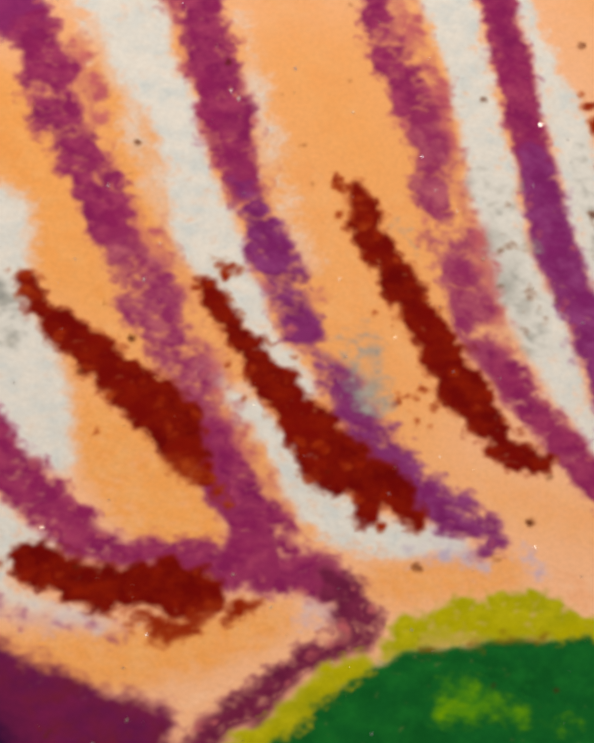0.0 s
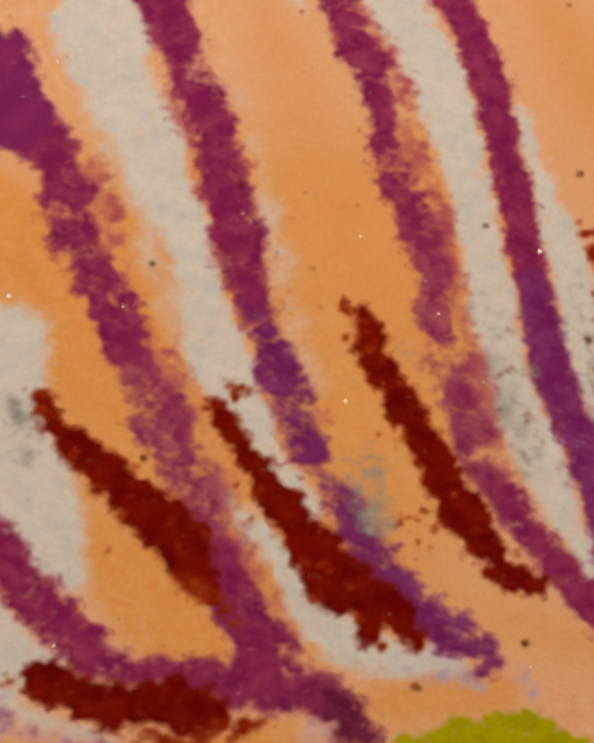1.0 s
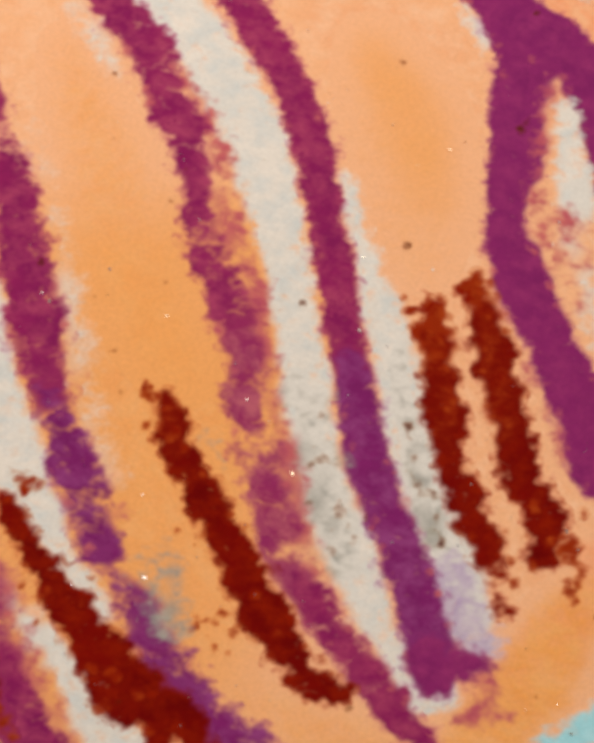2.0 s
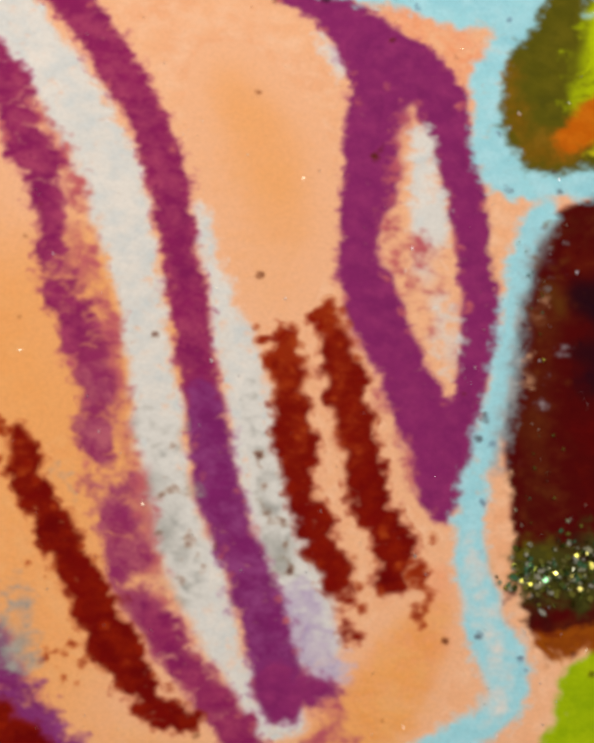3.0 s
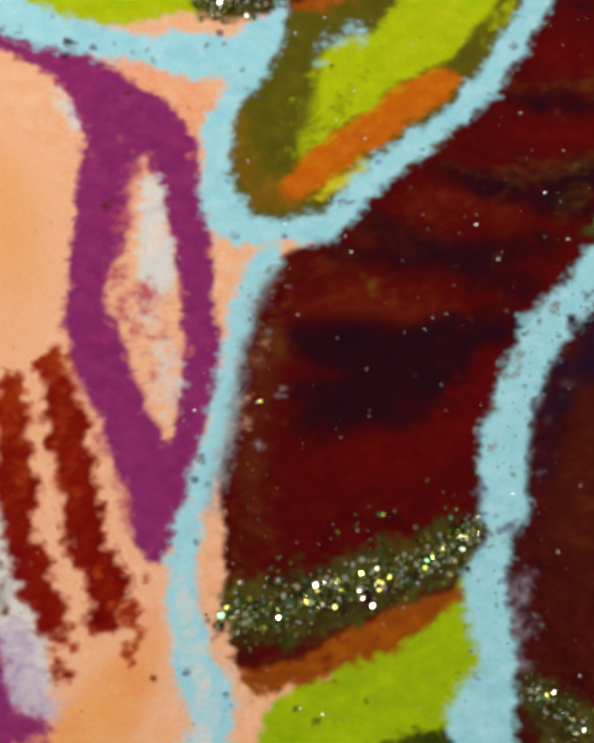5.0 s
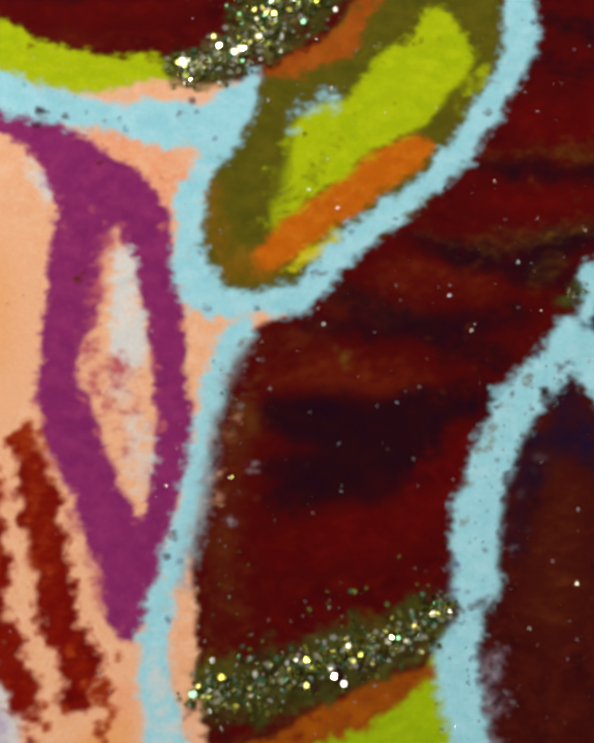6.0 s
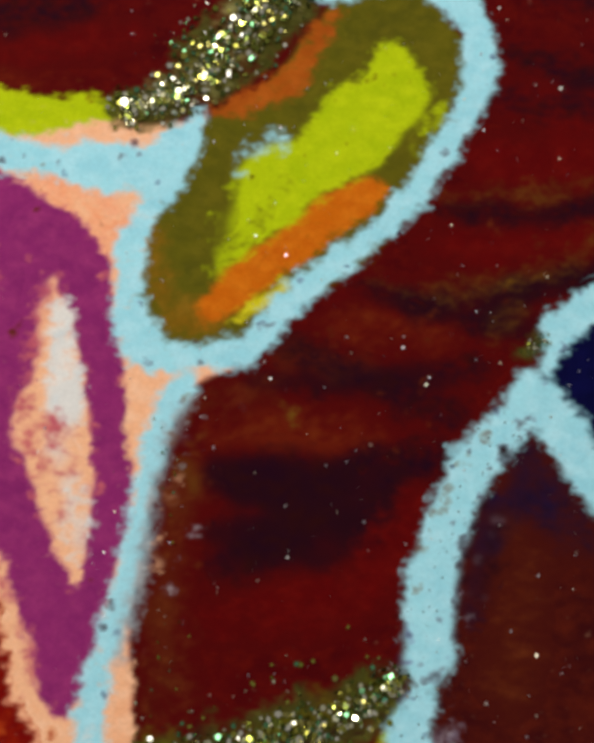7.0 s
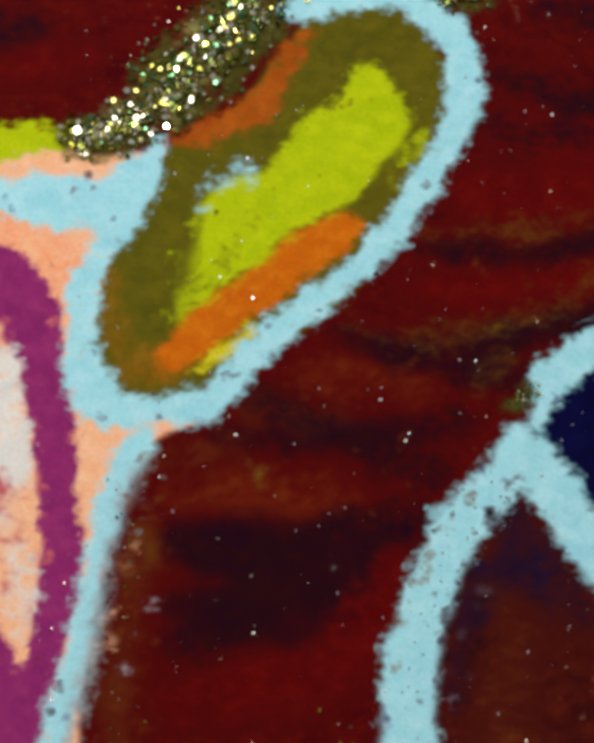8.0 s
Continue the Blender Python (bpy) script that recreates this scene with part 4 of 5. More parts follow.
stroke(leaf, "yellow_rim", "ochre_brown", [(-34.4, -41.5, 0.6), (-29.8, -41.2, 0.6), (-27.1, -40.6, 0.6), (-23.0, -40.8, 0.6)], rag=0.6, soft=0.3, dens=0.6, patch=0.4)
stroke(leaf, "light_green_line", "leaf_light", [(-33.1, -46.7, 2.2), (-31.3, -46.2, 3.6), (-28.6, -46.6, 2.2), (-25.9, -47.5, 1.5), (-23.7, -48.4, 1.3), (-21.5, -48.4, 1.3), (-19.9, -48.0, 1.1)], rag=0.45, soft=0.5, dens=0.8, patch=0.3)
# wing fields below and above
stroke(wing, "lilac_smear", "lilac_grey", [(40.8, -4.0, 1.5), (40.5, -7.4, 3.0), (39.9, -10.8, 2.9), (40.4, -14.5, 2.4)], rag=1, soft=0.5, dens=0.6, patch=0.5)
field(wing, "navy_cell", "deep_navy", [(51.9, 27.2), (55.6, 32.1), (61.1, 36.5), (68.6, 37.8), (66.2, 12.5), (60.1, 17.9), (55.7, 22.4)], rag=0.3, soft=0.27)
field(wing, "lime_patch", "lime_deep", [(7.5, -31.0), (10.3, -28.0), (12.2, -24.9), (13.4, -22.2), (13.6, -20.4), (17.0, -17.9), (21.4, -16.4), (23.9, -14.2), (28.8, -12.7), (33.3, -9.7), (35.2, -7.2), (38.1, -12.2), (39.4, -15.4), (37.7, -18.9), (33.7, -21.6), (30.7, -23.4), (25.9, -25.8), (22.5, -27.6), (18.7, -29.5), (15.9, -31.9)], rag=0.4, soft=0.34)
stroke(wing, "dark_green_patch", "dark_green", [(11.2, -36.1, 8.3), (18.6, -34.5, 9.3), (28.0, -31.5, 10.3), (33.7, -31.1, 7.5)], rag=0.5, soft=0.4)
stroke(wing, "dark_green_patch", "dark_green", [(15.9, -29.7, 2.3), (21.1, -27.1, 2.4), (24.9, -26.3, 3.8), (28.7, -25.5, 4.9), (32.6, -24.9, 5.7), (34.3, -27.6, 4.7)], rag=0.6, soft=0.4, dens=1.1)
stroke(wing, "glitter_ground", "olive_dark", [(46.0, 74.7, 2.1), (49.7, 75.2, 2.6), (52.9, 77.4, 2.6)], rag=0.7, soft=0.34, dens=0.8, patch=0.3)
stroke(wing, "ochre_dab", "ochre_thin", [(22.6, 26.2, 1.0), (25.5, 24.8, 1.9)], rag=0.9, soft=0.4, dens=0.36, patch=0.5)
stroke(wing, "ochre_dab", "ochre_thin", [(14.4, 20.2, 1.4), (15.4, 17.4, 1.4)], rag=0.9, soft=0.4, dens=0.36, patch=0.5)
stroke(wing, "ochre_dab", "ochre_thin", [(48.4, 37.7, 1.0), (50.4, 39.1, 1.5)], rag=0.9, soft=0.4, dens=0.36, patch=0.5)
field(lobe, "lobe_ground", "olive", [(16.7, 58.7), (13.0, 52.8), (10.7, 46.0), (8.8, 38.3), (10.7, 33.0), (17.7, 31.3), (24.8, 35.8), (33.7, 41.4), (39.4, 47.5), (44.8, 55.9), (47.4, 63.7), (44.4, 71.1), (39.8, 75.3), (33.3, 74.3), (28.5, 68.6), (22.1, 61.4)], rag=0.35, soft=0.51)
stroke(wing, "orange_stroke", "burnt_orange", [(10.4, -17.3, 2.9), (13.2, -17.3, 3.2), (16.1, -16.4, 3.0), (19.0, -15.6, 3.0), (21.9, -14.2, 3.3), (24.9, -12.9, 3.5), (28.9, -11.2, 3.4), (31.9, -9.8, 2.8), (34.1, -8.8, 2.0)], rag=0.4, soft=0.34, dens=1.05, patch=0.2)
stroke(wing, "red_brown_stroke", "maroon_brown", [(10.8, -14.1, 1.6), (13.7, -14.7, 1.9), (16.6, -14.5, 1.6), (19.5, -13.6, 1.0)], rag=0.6, soft=0.34, dens=0.8, patch=0.2)
stroke(wing, "lime_band", "lime", [(-25.8, 73.1, 6.4), (-20.2, 67.4, 6.3), (-16.0, 63.8, 5.9), (-11.9, 61.4, 5.7), (-7.9, 60.2, 5.7), (-3.3, 59.5, 5.0), (1.2, 59.7, 4.2), (4.9, 59.8, 3.4)], rag=0.35, soft=0.3, dens=1.15)
stroke(lobe, "ochre_stroke", "ochre_brown", [(11.0, 45.4, 2.1), (11.2, 41.7, 2.7), (11.9, 38.3, 3.3), (14.3, 35.6, 4.0), (17.1, 35.8, 3.6)], rag=0.6, soft=0.6, dens=0.85, patch=0.25)
# glitter grounds
stroke(wing, "brown_smear", "umber", [(15.6, 18.0, 3.2), (14.2, 14.0, 4.0), (13.0, 8.0, 4.2), (12.6, 1.0, 4.8), (12.8, -4.0, 5.4), (13.0, -7.5, 4.0)], rag=0.9, soft=0.8, dens=0.5, patch=0.7)
stroke(wing, "glitter_ground", "olive_dark", [(9.9, -10.7, 5.7), (14.2, -10.4, 6.8), (19.1, -9.1, 7.6), (24.1, -7.6, 7.2), (29.1, -6.1, 6.7), (33.6, -4.0, 5.7), (36.7, -2.1, 2.7)], rag=0.8, soft=0.36, dens=0.8, patch=0.5)
stroke(wing, "glitter_ground", "olive_dark", [(7.2, 60.1, 4.5), (10.6, 60.6, 5.8), (14.5, 63.1, 7.5), (18.1, 66.3, 9.9), (21.2, 69.3, 10.5), (24.3, 73.2, 10.6), (27.1, 77.9, 9.8), (29.5, 82.4, 8.9)], rag=0.7, soft=0.36, dens=0.8, patch=0.5)
stroke(wing, "glitter_ground", "olive_dark", [(41.2, -18.0, 3.4), (44.0, -20.3, 5.4), (46.2, -23.0, 5.8), (48.4, -26.2, 5.8)], rag=0.7, soft=0.37, dens=0.8, patch=0.3)
# lobe
stroke(lobe, "orange_stroke", "orange", [(16.7, 36.0, 2.1), (19.0, 38.1, 4.0), (22.4, 40.8, 4.6), (26.2, 43.7, 4.6), (29.6, 46.5, 4.7), (33.1, 48.7, 4.3), (35.8, 49.7, 2.7)], rag=0.4, soft=0.5, dens=1.1, patch=0.15)
stroke(lobe, "orange_stroke", "orange_deep", [(17.5, 59.6, 1.7), (20.4, 60.4, 2.5), (23.9, 62.0, 3.3), (26.9, 64.1, 3.0), (28.5, 67.0, 2.6), (30.0, 69.3, 2.6), (31.7, 71.5, 1.5)], rag=0.45, soft=0.45, dens=1.0, patch=0.2)
field(lobe, "lime_patch", "lime", [(19.0, 43.1), (20.4, 46.0), (20.2, 49.0), (20.4, 52.1), (22.9, 54.9), (26.8, 56.0), (28.8, 58.6), (31.9, 62.3), (35.1, 63.8), (36.2, 67.0), (39.0, 67.5), (40.4, 64.4), (42.0, 62.6), (41.3, 59.5), (38.5, 55.9), (36.6, 53.2), (33.6, 51.5), (30.7, 50.1), (26.7, 47.2), (22.8, 44.4), (20.0, 42.1)], rag=0.5, soft=0.52)
stroke(lobe, "lime_patch", "lime", [(18.0, 40.1, 1.4), (18.0, 43.6, 2.1), (18.2, 46.1, 1.7)], rag=0.7, soft=0.4, dens=0.6, patch=0.5)
stroke(lobe, "lime_patch", "lime", [(21.4, 53.6, 2.0), (20.2, 49.5, 2.1), (20.4, 45.5, 2.7), (18.8, 41.6, 2.1)], rag=0.9, soft=0.5, dens=0.5, patch=0.7)
stroke(lobe, "lime_patch", "lime", [(43.0, 59.0, 2.5), (41.7, 56.9, 2.5), (40.2, 54.8, 1.5)], rag=0.6, soft=0.4, dens=0.75, patch=0.4)
# rust strokes
stroke(petal, "brown_stroke", "rust", [(-74.1, -7.2, 1.6), (-73.4, -8.3, 0.9), (-72.6, -9.8, 2.3), (-70.0, -12.0, 3.0), (-67.5, -13.9, 3.6), (-64.5, -16.2, 4.1), (-61.5, -18.9, 4.9), (-59.1, -21.1, 4.9), (-57.6, -23.1, 3.8)], rag=0.6, soft=0.28, dens=1.24, patch=0.2)
stroke(petal, "brown_stroke", "rust_thin", [(-57.6, -23.8, 2.9), (-55.8, -26.1, 2.1), (-54.4, -27.7, 1.1)], rag=0.8, soft=0.3, dens=1.0, patch=0.5)
stroke(petal, "brown_stroke", "rust", [(-56.5, -7.1, 1.2), (-55.5, -8.1, 1.9), (-53.3, -11.3, 2.3), (-51.1, -14.5, 3.2), (-48.9, -17.6, 3.6), (-46.2, -20.7, 4.2), (-43.7, -23.7, 4.9), (-42.8, -25.8, 3.2)], rag=0.6, soft=0.28, dens=1.24, patch=0.2)
stroke(petal, "brown_stroke", "rust", [(-41.1, -24.4, 3.2), (-39.6, -26.2, 4.6), (-39.9, -28.6, 2.7)], rag=0.6, soft=0.28, dens=1.24, patch=0.2)
stroke(petal, "brown_stroke", "rust", [(-38.1, -26.2, 3.2), (-36.7, -28.1, 2.6), (-35.4, -29.9, 2.0)], rag=0.6, soft=0.28, dens=1.24, patch=0.2)
stroke(petal, "brown_stroke", "rust_thin", [(-55.5, -4.5, 0.9), (-54.4, -4.6, 1.0), (-53.8, -5.5, 0.7)], rag=0.8, soft=0.3, dens=0.7, patch=0.5)
stroke(petal, "brown_stroke", "rust", [(-41.4, 3.8, 1.6), (-41.0, 2.5, 1.3), (-39.8, 1.1, 2.4), (-40.0, -1.0, 3.3), (-38.0, -4.0, 3.2), (-36.7, -6.3, 3.3), (-35.3, -8.5, 3.7), (-34.0, -10.8, 3.9), (-32.6, -13.2, 4.2), (-31.2, -15.8, 4.0), (-29.4, -18.3, 3.9), (-27.8, -20.8, 3.5), (-26.0, -22.8, 2.8), (-24.2, -24.1, 2.4), (-22.6, -24.3, 1.3)], rag=0.6, soft=0.28, dens=1.24, patch=0.2)
stroke(petal, "brown_stroke", "rust_thin", [(-15.6, 13.7, 1.2), (-14.8, 14.2, 1.5), (-13.7, 13.4, 1.5), (-14.0, 11.4, 3.2)], rag=0.9, soft=0.26, dens=1.0, patch=0.5)
stroke(petal, "brown_stroke", "rust", [(-13.7, 10.1, 2.4), (-13.2, 8.3, 3.2), (-13.1, 5.0, 4.2), (-12.7, 1.0, 3.6), (-12.1, -2.5, 3.2), (-10.8, -5.4, 3.5), (-9.7, -8.3, 3.5), (-8.5, -10.7, 3.1)], rag=0.75, soft=0.3, dens=1.15, patch=0.25)
stroke(petal, "brown_stroke", "rust", [(-8.3, -10.7, 2.1), (-7.3, -13.0, 1.8), (-7.3, -15.8, 1.1)], rag=0.85, soft=0.32, dens=1.0, patch=0.4)
stroke(petal, "brown_stroke", "rust_thin", [(-10.8, 15.7, 1.2), (-9.4, 16.3, 1.6), (-8.2, 15.4, 1.6), (-8.5, 13.7, 2.6)], rag=0.9, soft=0.26, dens=1.0, patch=0.5)
stroke(petal, "brown_stroke", "rust", [(-8.3, 12.9, 2.6), (-8.1, 9.3, 3.6), (-7.3, 6.0, 3.3), (-6.3, 2.4, 3.7), (-5.4, -1.0, 3.8), (-4.7, -4.0, 3.2), (-3.2, -6.9, 3.9), (-2.8, -9.5, 3.6), (-3.1, -11.1, 2.4)], rag=0.75, soft=0.3, dens=1.2, patch=0.2)
stroke(petal, "rust_smear", "rust_thin", [(-13.9, 12.0, 1.6), (-13.2, 8.3, 2.4), (-13.0, 4.0, 2.2), (-12.5, 0.0, 1.6)], rag=0.7, soft=0.5, dens=0.6, patch=0.4)
stroke(petal, "rust_smear", "rust_thin", [(-8.4, 13.6, 1.6), (-8.1, 9.3, 2.6), (-7.2, 5.5, 2.4), (-6.3, 1.4, 1.6)], rag=0.7, soft=0.5, dens=0.6, patch=0.4)
stroke(petal, "rust_smear", "rust_thin", [(-41.2, 3.0, 1.4), (-40.0, 0.6, 1.8), (-39.6, -1.4, 1.6)], rag=0.7, soft=0.5, dens=0.55, patch=0.4)
stroke(petal, "brown_stroke", "rust_thin", [(-0.3, -10.1, 1.5), (-0.1, -10.7, 1.0)], rag=0.5, soft=0.2, dens=1.1)
stroke(petal, "brown_stroke", "rust_thin", [(-0.5, -14.0, 1.6), (-0.1, -14.7, 1.2)], rag=0.5, soft=0.2, dens=1.0)
stroke(petal, "brown_stroke", "rust", [(-72.4, -33.8, 1.9), (-70.8, -34.4, 3.1), (-68.0, -35.2, 3.4), (-64.2, -36.4, 4.0), (-59.6, -36.0, 4.1), (-57.3, -36.5, 3.9), (-55.1, -36.8, 3.3)], rag=0.6, soft=0.28, dens=1.24, patch=0.2)
stroke(petal, "brown_stroke", "rust_thin", [(-55.3, -38.8, 1.4), (-53.0, -38.6, 1.6), (-50.9, -37.7, 0.9)], rag=0.8, soft=0.3, dens=1.1, patch=0.4)
stroke(petal, "brown_stroke", "rust_thin", [(-62.3, -39.1, 1.6), (-60.0, -39.8, 1.8), (-57.6, -39.6, 1.6), (-55.3, -38.8, 1.1)], rag=0.8, soft=0.3, dens=1.0, patch=0.5)
stroke(petal, "brown_stroke", "rust_thin", [(-75.3, -34.4, 0.8), (-74.4, -34.5, 0.8)], rag=0.5, soft=0.2, dens=1.0)
# lobe touches
stroke(lobe, "yellow_sliver", "yellow", [(19.7, 35.2, 1.0), (22.6, 37.1, 1.7), (25.5, 39.1, 1.1)], rag=0.4, soft=0.4, dens=0.95)
stroke(lobe, "blue_dab", "pale_blue", [(19.7, 52.6, 1.0), (20.9, 54.1, 1.2), (22.6, 55.9, 2.0), (24.6, 55.8, 2.0), (26.1, 55.5, 1.2)], rag=0.7, soft=0.5, dens=0.55, patch=0.35)
stroke(lobe, "olive_streak", "olive", [(19.6, 42.7, 0.7), (22.6, 46.8, 1.0), (25.7, 51.5, 0.6)], rag=0.5, soft=0.5, dens=0.32, patch=0.4)
stroke(lobe, "olive_streak", "olive", [(21.1, 44.8, 0.6), (24.6, 49.4, 0.9), (27.7, 53.1, 0.6)], rag=0.5, soft=0.5, dens=0.32, patch=0.4)
stroke(lobe, "olive_streak", "olive", [(17.6, 42.8, 0.8), (19.1, 46.9, 1.1), (20.1, 50.6, 0.8)], rag=0.5, soft=0.5, dens=0.32, patch=0.4)
stroke(lobe, "olive_streak", "olive", [(36.9, 51.9, 1.5), (39.6, 54.5, 2.6), (42.3, 58.3, 1.5)], rag=0.6, soft=0.4, dens=0.7, patch=0.4)
# peach slivers beside the veins
stroke(wing, "peach_sliver", "peach_paint", [(-2.4, 56.8, 0.7), (1.2, 57.2, 1.5), (4.5, 57.8, 1.7)], rag=0.3, soft=0.27, dens=1.0)
field(wing, "peach_sliver", "peach_paint", [(8.5, 29.6), (13.0, 29.4), (12.2, 27.1), (10.8, 24.4), (9.8, 20.6), (8.7, 21.1), (8.2, 26.0)], rag=0.4, soft=0.3, dens=1.05)
stroke(wing, "peach_sliver", "peach_paint", [(8.6, -0.8, 1.5), (8.2, -3.5, 2.5), (8.0, -6.9, 2.8), (8.6, -10.7, 2.7), (9.3, -14.4, 2.1), (10.5, -17.7, 2.4), (12.2, -20.4, 2.9), (12.2, -23.1, 2.4), (10.8, -26.2, 1.9)], rag=0.5, soft=0.34, dens=1.0, patch=0.2)
stroke(wing, "glitter_ground", "olive_dark", [(51.4, 31.1, 2.0), (52.7, 32.1, 2.4), (53.5, 32.6, 1.5)], rag=0.6, soft=0.31, dens=0.8, patch=0.3)
stroke(lobe, "lime_fleck", "lime", [(41.7, 57.7, 1.0), (40.6, 55.0, 1.0)], rag=0.6, soft=0.3, dens=0.8, patch=0.4)
# pale blue veins
stroke(wing, "blue_vein", "pale_blue", [(14.9, 28.5, 2.3), (13.4, 26.9, 2.5), (11.9, 24.4, 2.2), (10.6, 19.0, 2.1), (9.8, 13.7, 1.9), (9.0, 9.5, 2.1), (7.9, 5.9, 2.5), (7.0, 2.4, 2.6), (6.4, 0.2, 2.4), (5.8, -1.8, 2.5), (5.2, -4.7, 2.7), (5.3, -8.8, 3.1), (5.9, -12.1, 3.7), (6.9, -15.8, 4.5), (8.4, -19.3, 4.3), (8.8, -21.3, 3.6), (7.7, -23.3, 3.1), (5.5, -24.9, 2.9), (3.2, -26.3, 2.7), (0.4, -27.6, 2.9), (-2.8, -29.2, 2.8)], rag=0.4, soft=0.48, dens=1.2, patch=0.22)
stroke(wing, "blue_dust", "blue_grey", [(14.6, 26.3, 1.3), (12.9, 22.7, 1.4), (11.5, 17.4, 1.3), (10.7, 12.1, 1.2), (9.5, 6.4, 1.2), (8.6, 2.4, 1.0), (8.0, 0.0, 0.7)], rag=0.4, soft=0.6, dens=0.85, patch=0.2, label='grey-blue dust thinning over the dark ground')
flecks(wing, "peach_fleck", "peach_paint", beside(30, [(14.9, 25.4, 2.6), (13.6, 21.0, 2.2), (12.3, 15.0, 1.8), (11.2, 9.0, 1.4)], 0.25, 0.8), 0.4, 0.45, 0.5)
flecks(wing, "grey_fleck", "lilac_grey", beside(16, [(14.3, 23.2, 2.0), (15.6, 21.2, 2.4)], 0.3, 1.1) + beside(12, [(15.4, 12.8, 1.6), (13.8, 9.8, 1.6), (13.2, 7.0, 1.2)], 0.25, 0.8), 0.45, 0.42, 0.5)
stroke(wing, "blue_vein", "pale_blue", [(15.9, 58.8, 1.4), (14.7, 56.4, 2.4), (13.2, 53.4, 3.5), (11.5, 50.7, 3.5), (9.9, 47.8, 2.7), (8.3, 43.7, 3.1), (8.1, 40.3, 2.7), (8.1, 37.2, 3.4), (9.0, 33.8, 4.7), (11.1, 31.7, 4.4), (14.8, 31.0, 2.4), (18.6, 31.4, 2.7), (21.6, 32.3, 2.9), (24.1, 35.1, 3.0), (27.2, 38.7, 3.1), (31.1, 41.5, 2.6), (34.2, 43.8, 2.5), (37.0, 46.1, 2.7), (39.4, 48.8, 2.8), (41.8, 52.3, 2.9), (44.2, 55.9, 2.8), (46.4, 59.5, 3.0), (47.7, 62.9, 3.0), (48.0, 67.0, 2.8)], rag=0.4, soft=0.46, dens=1.2, patch=0.22)
stroke(wing, "blue_vein", "pale_blue", [(48.2, 62.6, 3.4), (48.4, 65.8, 3.6), (47.8, 69.7, 3.3), (45.9, 72.5, 3.2), (43.7, 74.5, 2.7), (40.9, 75.4, 1.7), (37.3, 75.3, 1.5), (34.0, 74.8, 1.9), (31.1, 74.5, 2.2), (29.1, 74.5, 1.1)], rag=0.4, soft=0.48, dens=1.2, patch=0.22)
stroke(wing, "blue_vein", "pale_blue", [(-26.0, 68.0, 4.6), (-20.5, 62.4, 4.5), (-15.7, 57.8, 4.7), (-12.2, 56.5, 4.6), (-8.8, 55.5, 4.4), (-3.2, 54.5, 3.7), (2.5, 53.5, 4.7), (7.0, 52.8, 5.6), (10.3, 53.4, 5.3), (13.4, 55.8, 3.7)], rag=0.4, soft=0.46, dens=1.2, patch=0.22)
stroke(wing, "blue_vein", "pale_blue", [(51.7, 28.4, 1.8), (50.9, 26.1, 3.8), (48.4, 22.7, 3.9), (45.5, 20.0, 4.0), (43.6, 16.5, 4.0), (42.0, 13.0, 4.1), (40.8, 9.6, 4.2), (40.0, 6.2, 4.4), (39.9, 2.9, 4.5), (39.8, -0.4, 4.3)], rag=0.4, soft=0.48, dens=1.2, patch=0.22)
stroke(wing, "blue_vein", "pale_blue", [(39.9, 8.5, 4.0), (39.6, 4.4, 4.3), (39.1, 0.4, 4.0), (38.9, -3.1, 2.5), (37.4, -6.0, 4.0), (37.4, -9.3, 4.0), (37.7, -12.6, 3.6), (38.1, -15.9, 3.2), (36.4, -20.0, 5.8), (36.1, -23.6, 6.5), (36.7, -27.2, 5.3), (36.7, -31.1, 5.2)], rag=0.4, soft=0.48, dens=1.2, patch=0.22)
stroke(wing, "blue_vein", "pale_blue", [(51.3, 27.9, 2.3), (51.7, 27.0, 3.9), (53.4, 24.6, 4.7), (55.3, 21.6, 4.6), (57.3, 18.2, 4.2), (59.8, 14.8, 4.1), (62.8, 11.0, 3.8)], rag=0.4, soft=0.48, dens=1.2, patch=0.22)
stroke(wing, "blue_vein", "pale_blue", [(53.2, 29.5, 1.3), (54.4, 31.7, 2.2), (55.4, 33.7, 3.4), (57.6, 35.8, 3.2), (60.5, 37.7, 3.1), (64.6, 40.6, 3.2)], rag=0.4, soft=0.48, dens=1.2, patch=0.22)
stroke(wing, "white_highlight", "white", [(5.1, -6.9, 1.5), (5.5, -11.2, 2.0), (6.7, -15.8, 2.4), (8.1, -19.9, 2.4), (6.5, -24.0, 1.7)], rag=0.6, soft=0.5, dens=0.6, patch=0.4)
flecks(wing, "grey_fleck", "lilac_grey", beside(46, [(48.6, 19.5, 1.6), (46.6, 15.0, 2.0), (45.2, 10.4, 2.6), (44.0, 5.5, 2.6), (43.0, 0.5, 2.4)], 0.2, 0.7), 0.4, 0.4, 0.5)
flecks(wing, "dark_fleck", "blackish", beside(80, [(48.9, 21.6, 0.9), (45.8, 16.0, 1.0), (43.9, 11.0, 1.0), (42.5, 5.0, 1.0), (42.0, -0.5, 1.0), (40.0, -8.0, 1.0), (40.0, -13.0, 1.0)], 0.15, 0.42)
       + beside(14, [(51.4, 25.6, 2.6), (51.2, 22.6, 3.0)], 0.15, 0.35), 0.2, 0.6)
